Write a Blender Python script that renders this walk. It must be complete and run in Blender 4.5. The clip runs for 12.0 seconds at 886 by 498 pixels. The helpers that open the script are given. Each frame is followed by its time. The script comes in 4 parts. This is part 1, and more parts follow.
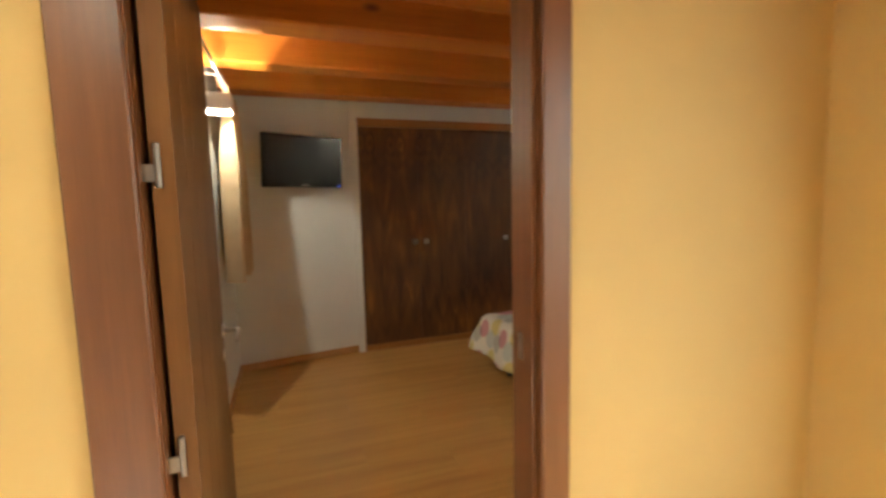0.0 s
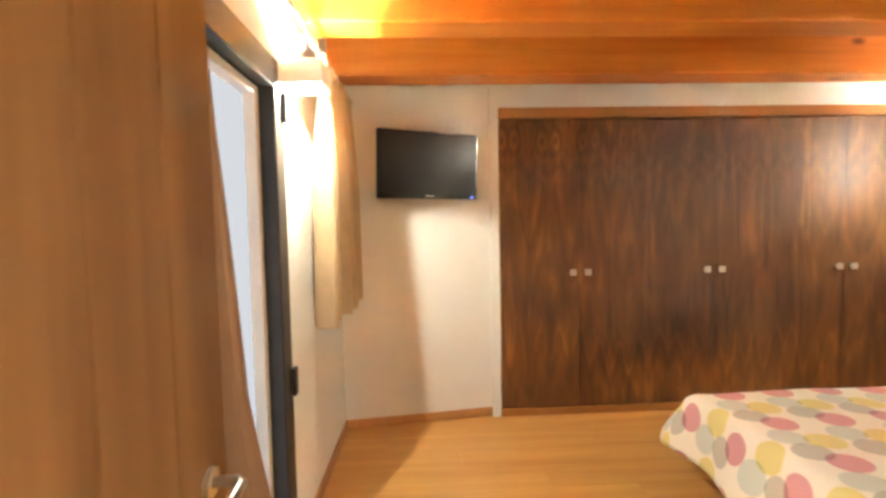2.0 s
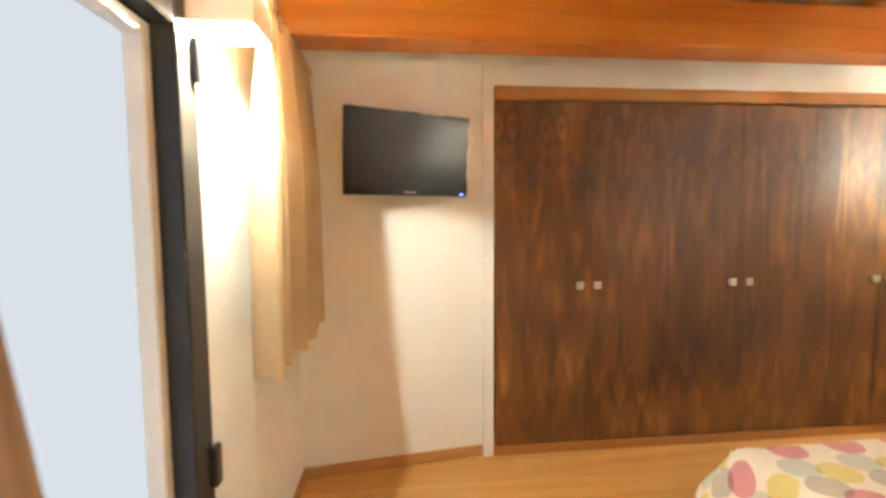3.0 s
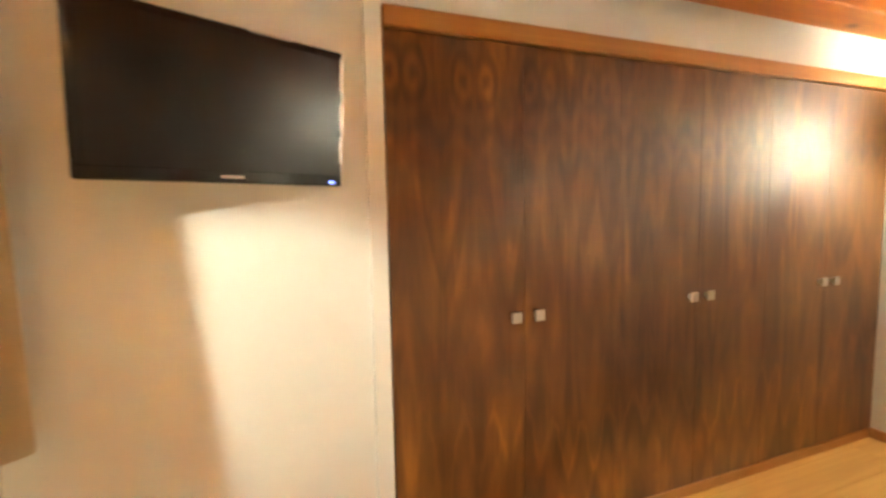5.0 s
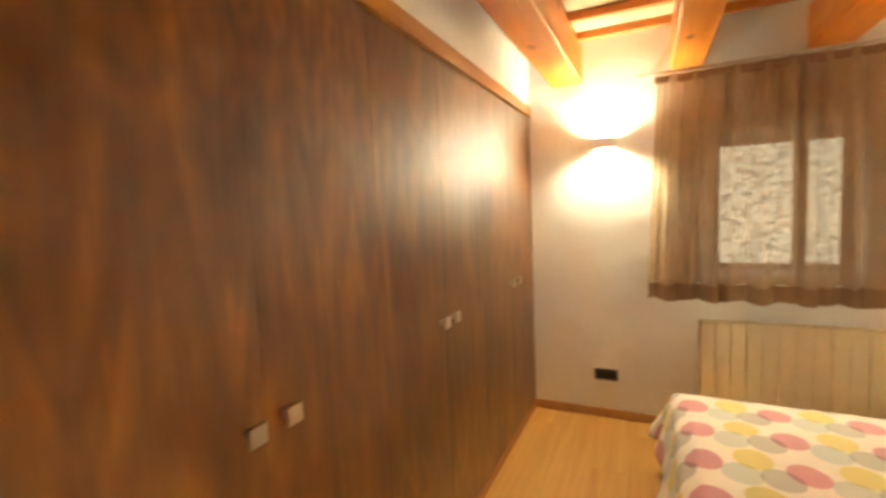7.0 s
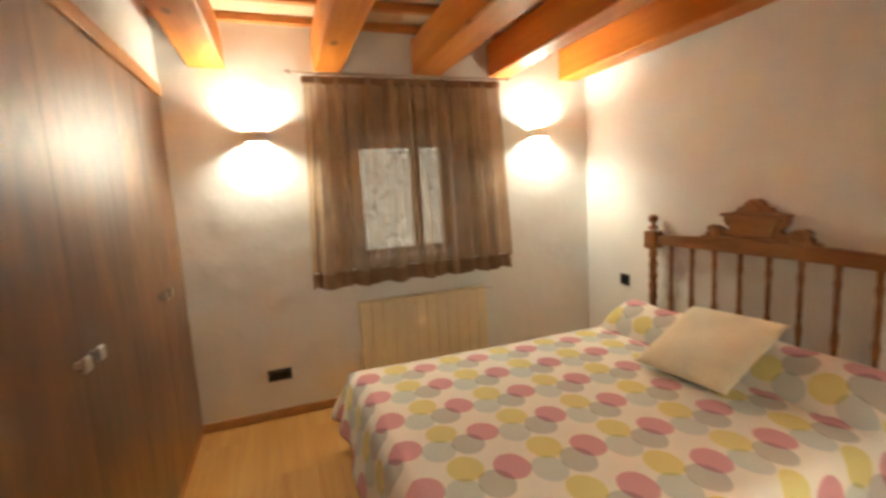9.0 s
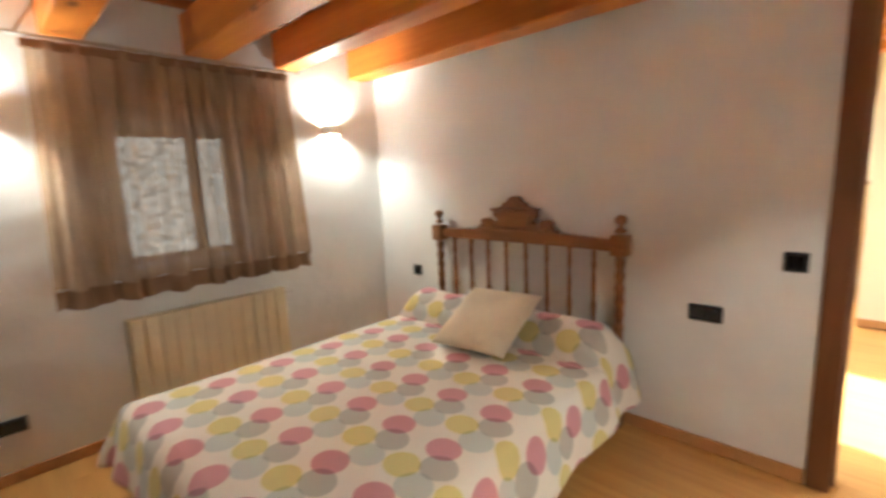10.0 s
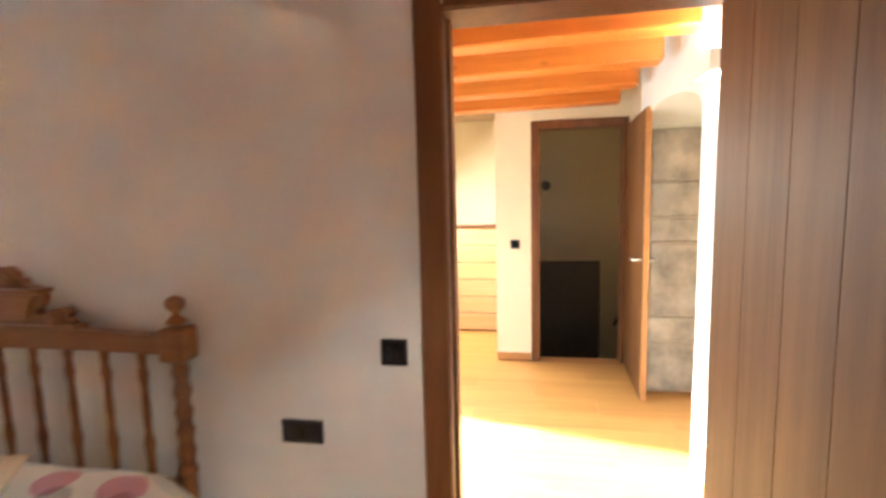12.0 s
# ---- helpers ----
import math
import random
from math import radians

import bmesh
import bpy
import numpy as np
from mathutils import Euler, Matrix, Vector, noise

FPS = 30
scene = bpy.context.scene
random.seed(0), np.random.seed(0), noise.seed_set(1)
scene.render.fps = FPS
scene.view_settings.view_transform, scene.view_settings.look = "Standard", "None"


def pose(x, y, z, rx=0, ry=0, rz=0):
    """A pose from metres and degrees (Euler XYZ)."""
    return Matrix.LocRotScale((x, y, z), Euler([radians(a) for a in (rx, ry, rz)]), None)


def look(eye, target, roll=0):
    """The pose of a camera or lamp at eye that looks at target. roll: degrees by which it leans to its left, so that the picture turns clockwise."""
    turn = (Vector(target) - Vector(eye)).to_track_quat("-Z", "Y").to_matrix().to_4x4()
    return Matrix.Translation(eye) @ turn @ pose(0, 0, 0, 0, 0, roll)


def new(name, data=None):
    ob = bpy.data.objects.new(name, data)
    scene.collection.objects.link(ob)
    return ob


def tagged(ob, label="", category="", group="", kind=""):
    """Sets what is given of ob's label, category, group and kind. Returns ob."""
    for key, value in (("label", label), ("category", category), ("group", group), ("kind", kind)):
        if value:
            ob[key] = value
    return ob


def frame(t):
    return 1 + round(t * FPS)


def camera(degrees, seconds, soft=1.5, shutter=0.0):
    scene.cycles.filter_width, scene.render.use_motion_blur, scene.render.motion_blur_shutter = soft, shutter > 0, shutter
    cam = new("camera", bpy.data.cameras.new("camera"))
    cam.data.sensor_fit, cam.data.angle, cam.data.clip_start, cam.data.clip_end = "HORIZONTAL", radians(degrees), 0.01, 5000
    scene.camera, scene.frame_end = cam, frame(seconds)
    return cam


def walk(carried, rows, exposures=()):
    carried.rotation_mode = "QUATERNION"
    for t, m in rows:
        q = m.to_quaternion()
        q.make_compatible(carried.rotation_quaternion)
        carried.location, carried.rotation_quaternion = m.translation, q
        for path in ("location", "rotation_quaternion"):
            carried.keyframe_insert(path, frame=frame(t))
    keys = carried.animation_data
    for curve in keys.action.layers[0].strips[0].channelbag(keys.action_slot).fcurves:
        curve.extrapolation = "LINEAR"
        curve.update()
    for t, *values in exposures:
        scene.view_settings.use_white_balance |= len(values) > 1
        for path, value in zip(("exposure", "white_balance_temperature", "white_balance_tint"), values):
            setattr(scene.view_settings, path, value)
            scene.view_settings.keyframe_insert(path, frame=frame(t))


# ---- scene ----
cam = camera(89.6, 12.0, 2.9, 0.5)
PATH = [
    (0.0, pose(-0.127, -1.079, 1.316, 84.14, 1.35, -19.50)),
    (0.5, pose(-0.077, -0.809, 1.295, 85.34, 1.36, -12.02)),
    (1.0, pose(0.010, -0.569, 1.289, 86.48, 1.33, -5.53)),
    (1.5, pose(-0.020, -0.346, 1.330, 85.97, 1.23, -3.32)),
    (2.0, pose(0.007, -0.090, 1.300, 87.01, 1.10, -2.27)),
    (2.5, pose(-0.035, 0.192, 1.357, 85.73, 0.78, -3.91)),
    (4.5, pose(0.105, 1.115, 1.372, 86.35, 0.57, -13.90)),
    (5.0, pose(0.138, 1.363, 1.384, 85.08, 1.11, -20.72)),
    (5.5, pose(0.153, 1.613, 1.340, 86.36, 2.98, -30.63)),
    (6.0, pose(0.184, 1.879, 1.390, 84.27, 3.33, -43.35)),
    (6.5, pose(0.249, 1.986, 1.390, 84.25, 3.03, -53.24)),
    (7.0, pose(0.372, 2.111, 1.404, 85.03, 2.45, -65.02)),
    (7.5, pose(0.465, 2.237, 1.400, 86.07, 1.66, -79.80)),
    (9.5, pose(0.434, 2.306, 1.393, 80.99, 3.14, -121.83)),
    (10.0, pose(0.427, 2.341, 1.404, 80.78, 2.45, -136.42)),
    (10.5, pose(0.363, 2.240, 1.397, 81.77, 2.42, -147.90)),
    (11.0, pose(0.286, 1.877, 1.411, 81.83, 3.17, -156.03)),
    (11.5, pose(0.247, 1.613, 1.418, 83.00, 2.75, -163.74)),
    (12.0, pose(0.249, 1.317, 1.452, 83.97, 1.43, -170.61)),
]
EXPOSURES = [(0.0, 2.5, 6700, 1), (0.5, 2.6, 6800, 10), (1.0, 2.8, 6800, 8), (1.5, 3.7, 6800, 5), (2.5, 4.3, 6600, 2), (4.5, 4.3, 6450, -7), (5.5, 4.3, 8000, 3),
             (6.5, 4.2, 8600, 1), (7.5, 3.95, 8500, 1), (9.5, 3.5, 6350, 3), (10.5, 3.55, 5700, 4), (12.0, 3.55, 5700, 6)]
walk(cam, PATH, EXPOSURES)

# ---- light ----
world = bpy.data.worlds.new("sky")
scene.world = world
world.use_nodes = True
sky_nodes = world.node_tree.nodes
sky_tex = sky_nodes.new("ShaderNodeTexSky")
sky_tex.sky_type, sky_tex.sun_disc = "NISHITA", False
sky_tex.sun_elevation, sky_tex.sun_rotation = radians(33), radians(104)
world.node_tree.links.new(sky_tex.outputs[0], sky_nodes["Background"].inputs[0])
sky_nodes["Background"].inputs[1].default_value = 0.12
WARM = (1.0, 0.91, 0.78)
SCONCE_WATTS = 2.8
HALL_WATTS = 2.0
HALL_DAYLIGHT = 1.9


def sun_lamp():
    data = bpy.data.lights.new("sun", "SUN")
    data.energy, data.angle, data.color = 2.4, radians(2.0), (0.87, 0.94, 1.0)
    ob = new("sun", data)
    ob.matrix_world = look((8.15, -2.02, 5.45), (0, 0, 0))


def point_lamp(name, x, y, z, watts, color=WARM, radius=0.006):
    data = bpy.data.lights.new(name, "POINT")
    data.energy, data.color, data.shadow_soft_size = watts, color, radius
    ob = new(name, data)
    ob.location = (x, y, z)
    return ob


def area_lamp(name, eye, target, w, h, watts, color, spread=180):
    data = bpy.data.lights.new(name, "AREA")
    data.shape, data.size, data.size_y, data.energy, data.color = "RECTANGLE", w, h, watts, color
    ob = new(name, data)
    ob.matrix_world = look(eye, target)
    data.spread = radians(spread)
    return ob


HALL_E = 1.5
sun_lamp()
# daylight in the landing's door opening; passage lamp added where the wall is closed
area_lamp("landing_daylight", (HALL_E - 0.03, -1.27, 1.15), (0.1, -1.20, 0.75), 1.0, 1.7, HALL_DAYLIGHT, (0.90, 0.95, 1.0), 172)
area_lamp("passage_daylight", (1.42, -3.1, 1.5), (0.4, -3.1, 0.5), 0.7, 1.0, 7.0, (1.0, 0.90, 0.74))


# ---- materials ----
class Nodes:
    """Short hand for building a node material."""

    def __init__(self, name):
        self.mat = bpy.data.materials.new(name)
        self.mat.use_nodes = True
        self.tree = self.mat.node_tree
        self.bsdf = self.tree.nodes["Principled BSDF"]
        self.out = self.tree.nodes["Material Output"]

    def add(self, kind, **props):
        n = self.tree.nodes.new(kind)
        for key, v in props.items():
            n.inputs[key.replace("_", " ")].default_value = v
        return n

    def link(self, a, b):
        self.tree.links.new(a, b)

    def val(self, a, slot):
        if isinstance(a, (int, float)):
            slot.default_value = a
        else:
            self.link(a, slot)

    def math(self, op, a, b=0.0, c=None):
        n = self.tree.nodes.new("ShaderNodeMath")
        n.operation = op
        self.val(a, n.inputs[0])
        self.val(b, n.inputs[1])
        if c is not None:
            self.val(c, n.inputs[2])
        return n.outputs[0]

    def coords(self, kind="Object", scale=(1, 1, 1), rnd=0.0):
        tc = self.add("ShaderNodeTexCoord")
        mp = self.add("ShaderNodeMapping")
        mp.inputs["Scale"].default_value = scale
        self.link(tc.outputs[kind], mp.inputs["Vector"])
        if rnd:
            info = self.add("ShaderNodeObjectInfo")
            mul = self.add("ShaderNodeVectorMath")
            mul.operation = "MULTIPLY"
            mul.inputs[1].default_value = (rnd, rnd * 0.7, rnd * 1.3)
            comb = self.add("ShaderNodeCombineXYZ")
            for i in range(3):
                self.link(info.outputs["Random"], comb.inputs[i])
            self.link(comb.outputs[0], mul.inputs[0])
            self.link(mul.outputs[0], mp.inputs["Location"])
        return mp.outputs[0]

    def noise(self, vec, scale, detail=3.0, rough=0.55, dist=0.0):
        n = self.add("ShaderNodeTexNoise", Scale=scale, Detail=detail, Roughness=rough, Distortion=dist)
        self.link(vec, n.inputs["Vector"])
        return n.outputs[0]

    def ramp(self, fac, stops):
        n = self.add("ShaderNodeValToRGB")
        els = n.color_ramp.elements
        while len(els) < len(stops):
            els.new(0.5)
        for e, (pos, col) in zip(els, stops):
            e.position, e.color = pos, (*col, 1)
        self.link(fac, n.inputs[0])
        return n.outputs[0]

    def mix(self, fac, a, b, mode="MIX"):
        n = self.tree.nodes.new("ShaderNodeMix")
        n.data_type, n.blend_type = "RGBA", mode
        self.val(fac, n.inputs[0])
        for v, s in ((a, n.inputs[6]), (b, n.inputs[7])):
            if isinstance(v, tuple):
                s.default_value = (*v, 1)
            else:
                self.link(v, s)
        return n.outputs[2]

    def bump(self, height, strength, distance):
        n = self.add("ShaderNodeBump", Strength=strength, Distance=distance)
        self.link(height, n.inputs["Height"])
        self.link(n.outputs[0], self.bsdf.inputs["Normal"])

    def set(self, color=None, rough=None, metal=None, spec=None):
        for v, key in ((color, "Base Color"), (rough, "Roughness"), (metal, "Metallic"), (spec, "Specular IOR Level")):
            if v is None:
                continue
            s = self.bsdf.inputs[key]
            if isinstance(v, tuple):
                s.default_value = (*v, 1)
            else:
                self.val(v, s)
        return self


def shade(c, k):
    return tuple(min(1.0, v * k) for v in c)


def plain(name, color, rough=0.5, metal=0.0, var=0.08, scale=14.0, bump=0.0):
    m = Nodes(name)
    v = m.coords()
    n = m.noise(v, scale, 4)
    m.set(m.ramp(n, [(0.3, shade(color, 1 - var)), (0.7, shade(color, 1 + var))]), rough, metal)
    if bump:
        m.bump(m.noise(v, scale * 8, 3), bump, 0.002)
    return m.mat


def plaster(name, color, lumps=0.35, lump_size=3.5):
    """Hand-laid painted plaster: broad trowel lumps, fine grain, faint stains."""
    m = Nodes(name)
    v = m.coords()
    broad, fine = m.noise(v, lump_size, 3, 0.45, 0.1), m.noise(v, 60, 3)
    stain = m.noise(v, 1.3, 5, 0.6)
    col = m.ramp(stain, [(0.25, shade(color, 0.93)), (0.75, shade(color, 1.03))])
    m.set(col, 0.85, 0.0, 0.25)
    h = m.math("ADD", m.math("MULTIPLY", broad, 1.0), m.math("MULTIPLY", fine, 0.06))
    m.bump(h, lumps, 0.02)
    return m.mat


def wood(name, stops, axis=0, rough=0.45, ring=26.0, grain=0.25, stretch=0.07, rnd=0.0, knots=False, bump=0.15, spec=0.5, dist=1.2):
    """Sawn or veneered wood with its grain along one axis."""
    m = Nodes(name)
    sc = [1.0, 1.0, 1.0]
    sc[axis] = stretch
    v = m.coords("Object", tuple(sc), rnd)
    base = m.noise(v, ring * 0.22, 4, 0.55, dist)
    lines = m.noise(v, ring, 5, 0.65, 0.4)
    fine = m.noise(v, ring * 7, 2, 0.5)
    f = m.math("ADD", m.math("MULTIPLY", base, 0.75 - grain * 0.4), m.math("ADD", m.math("MULTIPLY", lines, grain + 0.1), m.math("MULTIPLY", fine, 0.10)))
    col = m.ramp(f, stops)
    if knots:
        kv = [2.2, 2.2, 2.2]
        kv[axis] = 1.1
        vor = m.add("ShaderNodeTexVoronoi", Scale=1.6)
        m.link(m.coords("Object", tuple(kv), rnd + 1.0), vor.inputs["Vector"])
        k = m.ramp(vor.outputs["Distance"], [(0.03, (1, 1, 1)), (0.10, (0, 0, 0))])
        col = m.mix(k, col, shade(stops[0][1], 0.45))
    m.set(col, rough, 0.0, spec)
    m.bump(f, bump, 0.003)
    return m.mat


def veneer(name):
    """Sequence-matched dark veneer: mirrored leaves with paired eyes near the top, lens figures in the middle, pointed flames near the foot."""
    m = Nodes(name)
    geo = m.add("ShaderNodeNewGeometry")
    sep = m.add("ShaderNodeSeparateXYZ")
    m.link(geo.outputs["Position"], sep.inputs[0])
    x, z = sep.outputs[0], sep.outputs[2]
    pitch, join = 0.2715, 0.830

    def mul(a, b):
        return m.math("MULTIPLY", a, b)

    def add(a, b):
        return m.math("ADD", a, b)

    def bell(a, centre, width):
        d = m.math("DIVIDE", m.math("SUBTRACT", a, centre), width)
        return m.math("EXPONENT", mul(mul(d, d), -1.0))

    turn = m.math("FRACT", add(m.math("DIVIDE", m.math("SUBTRACT", x, join), pitch), 20.5))
    leaf = mul(m.math("ABSOLUTE", m.math("SUBTRACT", turn, 0.5)), pitch)

    def vec(a, b, c):
        n = m.add("ShaderNodeCombineXYZ")
        for v, k, slot in ((leaf, a, 0), (x, b, 1), (z, c, 2)):
            m.link(mul(v, k), n.inputs[slot])
        return n.outputs[0]

    drift = m.math("SUBTRACT", m.noise(vec(0.0, 1.0, 0.3), 1.6, 2), 0.5)
    wob = m.math("SUBTRACT", m.noise(vec(6.0, 0.6, 2.2), 1.6, 3, 0.55), 0.5)
    # paired eyes with rings and drooping loops below them
    eu = m.math("DIVIDE", m.math("SUBTRACT", add(leaf, mul(wob, 0.050)), 0.039), 0.028)
    rise = m.math("SUBTRACT", add(z, mul(drift, 0.10)), 1.850)
    ez = m.math("DIVIDE", add(rise, mul(wob, 0.05)), 0.062)
    e = m.math("SQRT", add(mul(eu, eu), mul(ez, ez)))
    fade = m.math("MAXIMUM", add(1.45, mul(x, -0.80)), 0.12)
    eyes = mul(mul(m.math("COSINE", add(mul(e, 4.4), 3.1416)), m.math("EXPONENT", mul(mul(e, e), -0.22))), fade)
    loop = m.math("SINE", add(mul(rise, 46.0), mul(m.math("COSINE", mul(leaf, 46.0)), 1.9)))
    loops = mul(mul(loop, bell(z, 1.66, 0.13)), add(0.5, wob))
    # lens figures of the middle
    figure = m.noise(vec(4.6, 0.9, 0.8), 1.1, 2, 0.5, 0.9)
    rings = m.math("SINE", mul(figure, 20.0))
    # pointed flames above the plinth
    tip = add(add(0.50, mul(m.math("COSINE", add(mul(leaf, 46.2), -2.7)), 0.095)), add(mul(drift, 1.3), mul(wob, 0.50)))
    below = m.math("SUBTRACT", tip, z)
    edge = m.add("ShaderNodeMapRange")
    m.link(below, edge.inputs[0])
    edge.inputs[1].default_value, edge.inputs[2].default_value = -0.02, 0.05
    flame = mul(mul(edge.outputs[0], m.math("EXPONENT", mul(m.math("MAXIMUM", below, 0.0), -4.5))), m.math("COSINE", mul(below, 17.0)))
    # darker band above the flames: partly figure, partly dim light put into the colour
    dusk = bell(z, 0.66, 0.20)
    streak = m.noise(vec(2.0, 1.6, 0.55), 2.2, 4, 0.55, 1.4)
    cloud = m.noise(vec(1.0, 1.0, 0.8), 1.7, 4, 0.6)
    fine = m.noise(vec(0.0, 1.0, 0.02), 160, 3, 0.6)
    f = add(add(mul(cloud, 0.28), mul(streak, 0.48)), add(mul(rings, 0.058), mul(fine, 0.12)))
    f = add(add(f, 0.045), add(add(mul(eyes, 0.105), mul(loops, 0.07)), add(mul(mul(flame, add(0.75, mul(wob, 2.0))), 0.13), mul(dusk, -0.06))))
    f = add(mul(m.math("SUBTRACT", f, 0.5), 1.1), 0.535)
    col = m.ramp(f, [(0.28, (0.028, 0.0088, 0.0028)), (0.42, (0.088, 0.032, 0.0082)), (0.58, (0.165, 0.066, 0.0150)), (0.78, (0.36, 0.155, 0.030))])
    m.set(col, add(0.40, mul(fine, 0.10)), 0.0, 0.25)
    m.bsdf.inputs["Coat Weight"].default_value, m.bsdf.inputs["Coat Roughness"].default_value = 0.90, 0.43
    m.bump(fine, 0.02, 0.001)
    return m.mat


def quilt_print(name):
    """White cotton printed with overlapping pink, yellow and grey-blue ovals in rows."""
    m = Nodes(name)
    tc = m.add("ShaderNodeTexCoord")
    sep = m.add("ShaderNodeSeparateXYZ")
    m.link(tc.outputs["UV"], sep.inputs[0])
    wob = m.noise(tc.outputs["UV"], 9, 2)
    u, w = sep.outputs[0], sep.outputs[1]
    pu, pw = 0.236, 0.304

    def ovals(ou, ow):
        """1 inside the ovals of a grid whose origin is at (ou, ow)."""
        d = None
        for c, o, period, r in ((u, ou, pu, 0.067), (w, ow, pw, 0.061)):
            a = m.math("SUBTRACT", m.math("FRACT", m.math("ADD", m.math("DIVIDE", m.math("SUBTRACT", c, o), period), 20.5)), 0.5)
            q = m.math("POWER", m.math("ABSOLUTE", m.math("MULTIPLY", a, period / r)), 2.0)
            d = q if d is None else m.math("ADD", d, q)
        edge = m.add("ShaderNodeMapRange")
        m.link(m.math("ADD", d, m.math("MULTIPLY", m.math("SUBTRACT", wob, 0.5), 0.35)), edge.inputs[0])
        edge.inputs[1].default_value, edge.inputs[2].default_value = 1.06, 0.94
        return edge.outputs[0]

    u0, w0 = 0.347, 1.54
    col = m.mix(0.0, (0.84, 0.80, 0.72), (1, 1, 1))
    col = m.mix(m.math("MULTIPLY", ovals(u0 + 0.052, w0 + 0.148), 0.85), col, (0.82, 0.76, 0.27), "MULTIPLY")
    col = m.mix(m.math("MULTIPLY", ovals(u0 - 0.055, w0 + 0.195), 0.85), col, (0.66, 0.76, 0.80), "MULTIPLY")
    col = m.mix(m.math("MULTIPLY", ovals(u0 - 0.056, w0 + 0.082), 0.9), col, (0.58, 0.61, 0.62), "MULTIPLY")
    col = m.mix(m.math("MULTIPLY", ovals(u0, w0), 0.88), col, (0.74, 0.33, 0.44), "MULTIPLY")
    m.set(col, 0.9, 0.0, 0.15)
    m.bsdf.inputs["Sheen Weight"].default_value = 0.15
    m.bump(m.noise(tc.outputs["UV"], 420, 2), 0.15, 0.001)
    return m.mat


def cloth(name, color, translucent=0.35, see_through=0.0, weave=500.0):
    m = Nodes(name)
    v = m.coords()
    n = m.noise(v, 5, 4)
    col = m.ramp(n, [(0.3, shade(color, 0.9)), (0.7, shade(color, 1.08))])
    m.set(col, 0.95, 0.0, 0.1)
    m.bump(m.noise(v, weave, 2), 0.12, 0.001)
    shader = m.bsdf.outputs[0]
    if translucent:
        tr = m.add("ShaderNodeBsdfTranslucent")
        m.link(col, tr.inputs[0])
        mx = m.add("ShaderNodeMixShader")
        mx.inputs[0].default_value = translucent
        m.link(shader, mx.inputs[1])
        m.link(tr.outputs[0], mx.inputs[2])
        shader = mx.outputs[0]
    if see_through:
        tp = m.add("ShaderNodeBsdfTransparent")
        mx = m.add("ShaderNodeMixShader")
        mx.inputs[0].default_value = see_through
        m.link(shader, mx.inputs[1])
        m.link(tp.outputs[0], mx.inputs[2])
        shader = mx.outputs[0]
    m.link(shader, m.out.inputs["Surface"])
    return m.mat


def glass(name):
    m = Nodes(name)
    m.set((1, 1, 1), 0.02)
    m.bsdf.inputs["Transmission Weight"].default_value = 1.0
    m.bsdf.inputs["IOR"].default_value = 1.05
    return m.mat


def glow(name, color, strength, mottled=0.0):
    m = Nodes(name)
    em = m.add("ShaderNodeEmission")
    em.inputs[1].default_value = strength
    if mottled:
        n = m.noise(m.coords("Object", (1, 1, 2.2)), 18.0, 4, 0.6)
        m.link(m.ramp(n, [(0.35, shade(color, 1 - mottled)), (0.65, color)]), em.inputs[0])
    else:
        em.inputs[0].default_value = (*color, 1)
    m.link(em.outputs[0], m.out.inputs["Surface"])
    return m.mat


WHITE_WALL = plaster("white plaster", (0.79, 0.80, 0.79), 0.12, 2.0)
ROUGH_WALL = plaster("lumpy white plaster", (0.79, 0.80, 0.79), 0.60, 5.0)
OCHRE_WALL = plaster("ochre plaster", (0.60, 0.44, 0.19), 0.10, 2.0)
CREAM_WALL = plaster("cream plaster", (0.82, 0.74, 0.56), 0.12, 2.0)
PLANK = wood("oak laminate", [(0.30, (0.43, 0.212, 0.056)), (0.5, (0.56, 0.298, 0.084)), (0.72, (0.66, 0.375, 0.118))], 0, 0.38, 30, 0.3, 0.05, 9.0, False, 0.04)
BEAM = wood("varnished pine beam", [(0.28, (0.40, 0.105, 0.013)), (0.50, (0.61, 0.185, 0.023)), (0.75, (0.74, 0.275, 0.042))], 0, 0.42, 22, 0.35, 0.06, 7.0, True, 0.2)
BATTEN = wood("pine batten", [(0.3, (0.40, 0.14, 0.03)), (0.7, (0.60, 0.25, 0.07))], 1, 0.5, 30, 0.3, 0.07, 5.0)
CEIL_TILE = plain("fired clay board", (0.62, 0.46, 0.30), 0.85, 0, 0.15, 6, 0.3)
VENEER = veneer("dark walnut veneer")
TRIM_WOOD = wood("walnut trim", [(0.3, (0.28, 0.115, 0.030)), (0.7, (0.44, 0.205, 0.060))], 0, 0.4, 30, 0.3, 0.05)
FRAME_WOOD = wood("stained door frame", [(0.3, (0.075, 0.028, 0.011)), (0.55, (0.145, 0.056, 0.021)), (0.8, (0.21, 0.088, 0.034))], 2, 0.36, 30, 0.3, 0.05, 3.0)
LEAF_WOOD = wood("brown door veneer", [(0.3, (0.085, 0.036, 0.012)), (0.55, (0.152, 0.070, 0.024)), (0.8, (0.215, 0.104, 0.036))], 2, 0.46, 26, 0.25, 0.06, 4.0, spec=0.22, knots=True)
BED_WOOD = wood("turned chestnut", [(0.3, (0.10, 0.036, 0.012)), (0.55, (0.23, 0.095, 0.029)), (0.8, (0.36, 0.160, 0.052))], 0, 0.35, 34, 0.3, 0.15, 3.0)
SKIRT_WOOD = wood("oak skirting", [(0.3, (0.38, 0.185, 0.062)), (0.7, (0.54, 0.285, 0.108))], 0, 0.45, 30, 0.3, 0.05, 3.0)
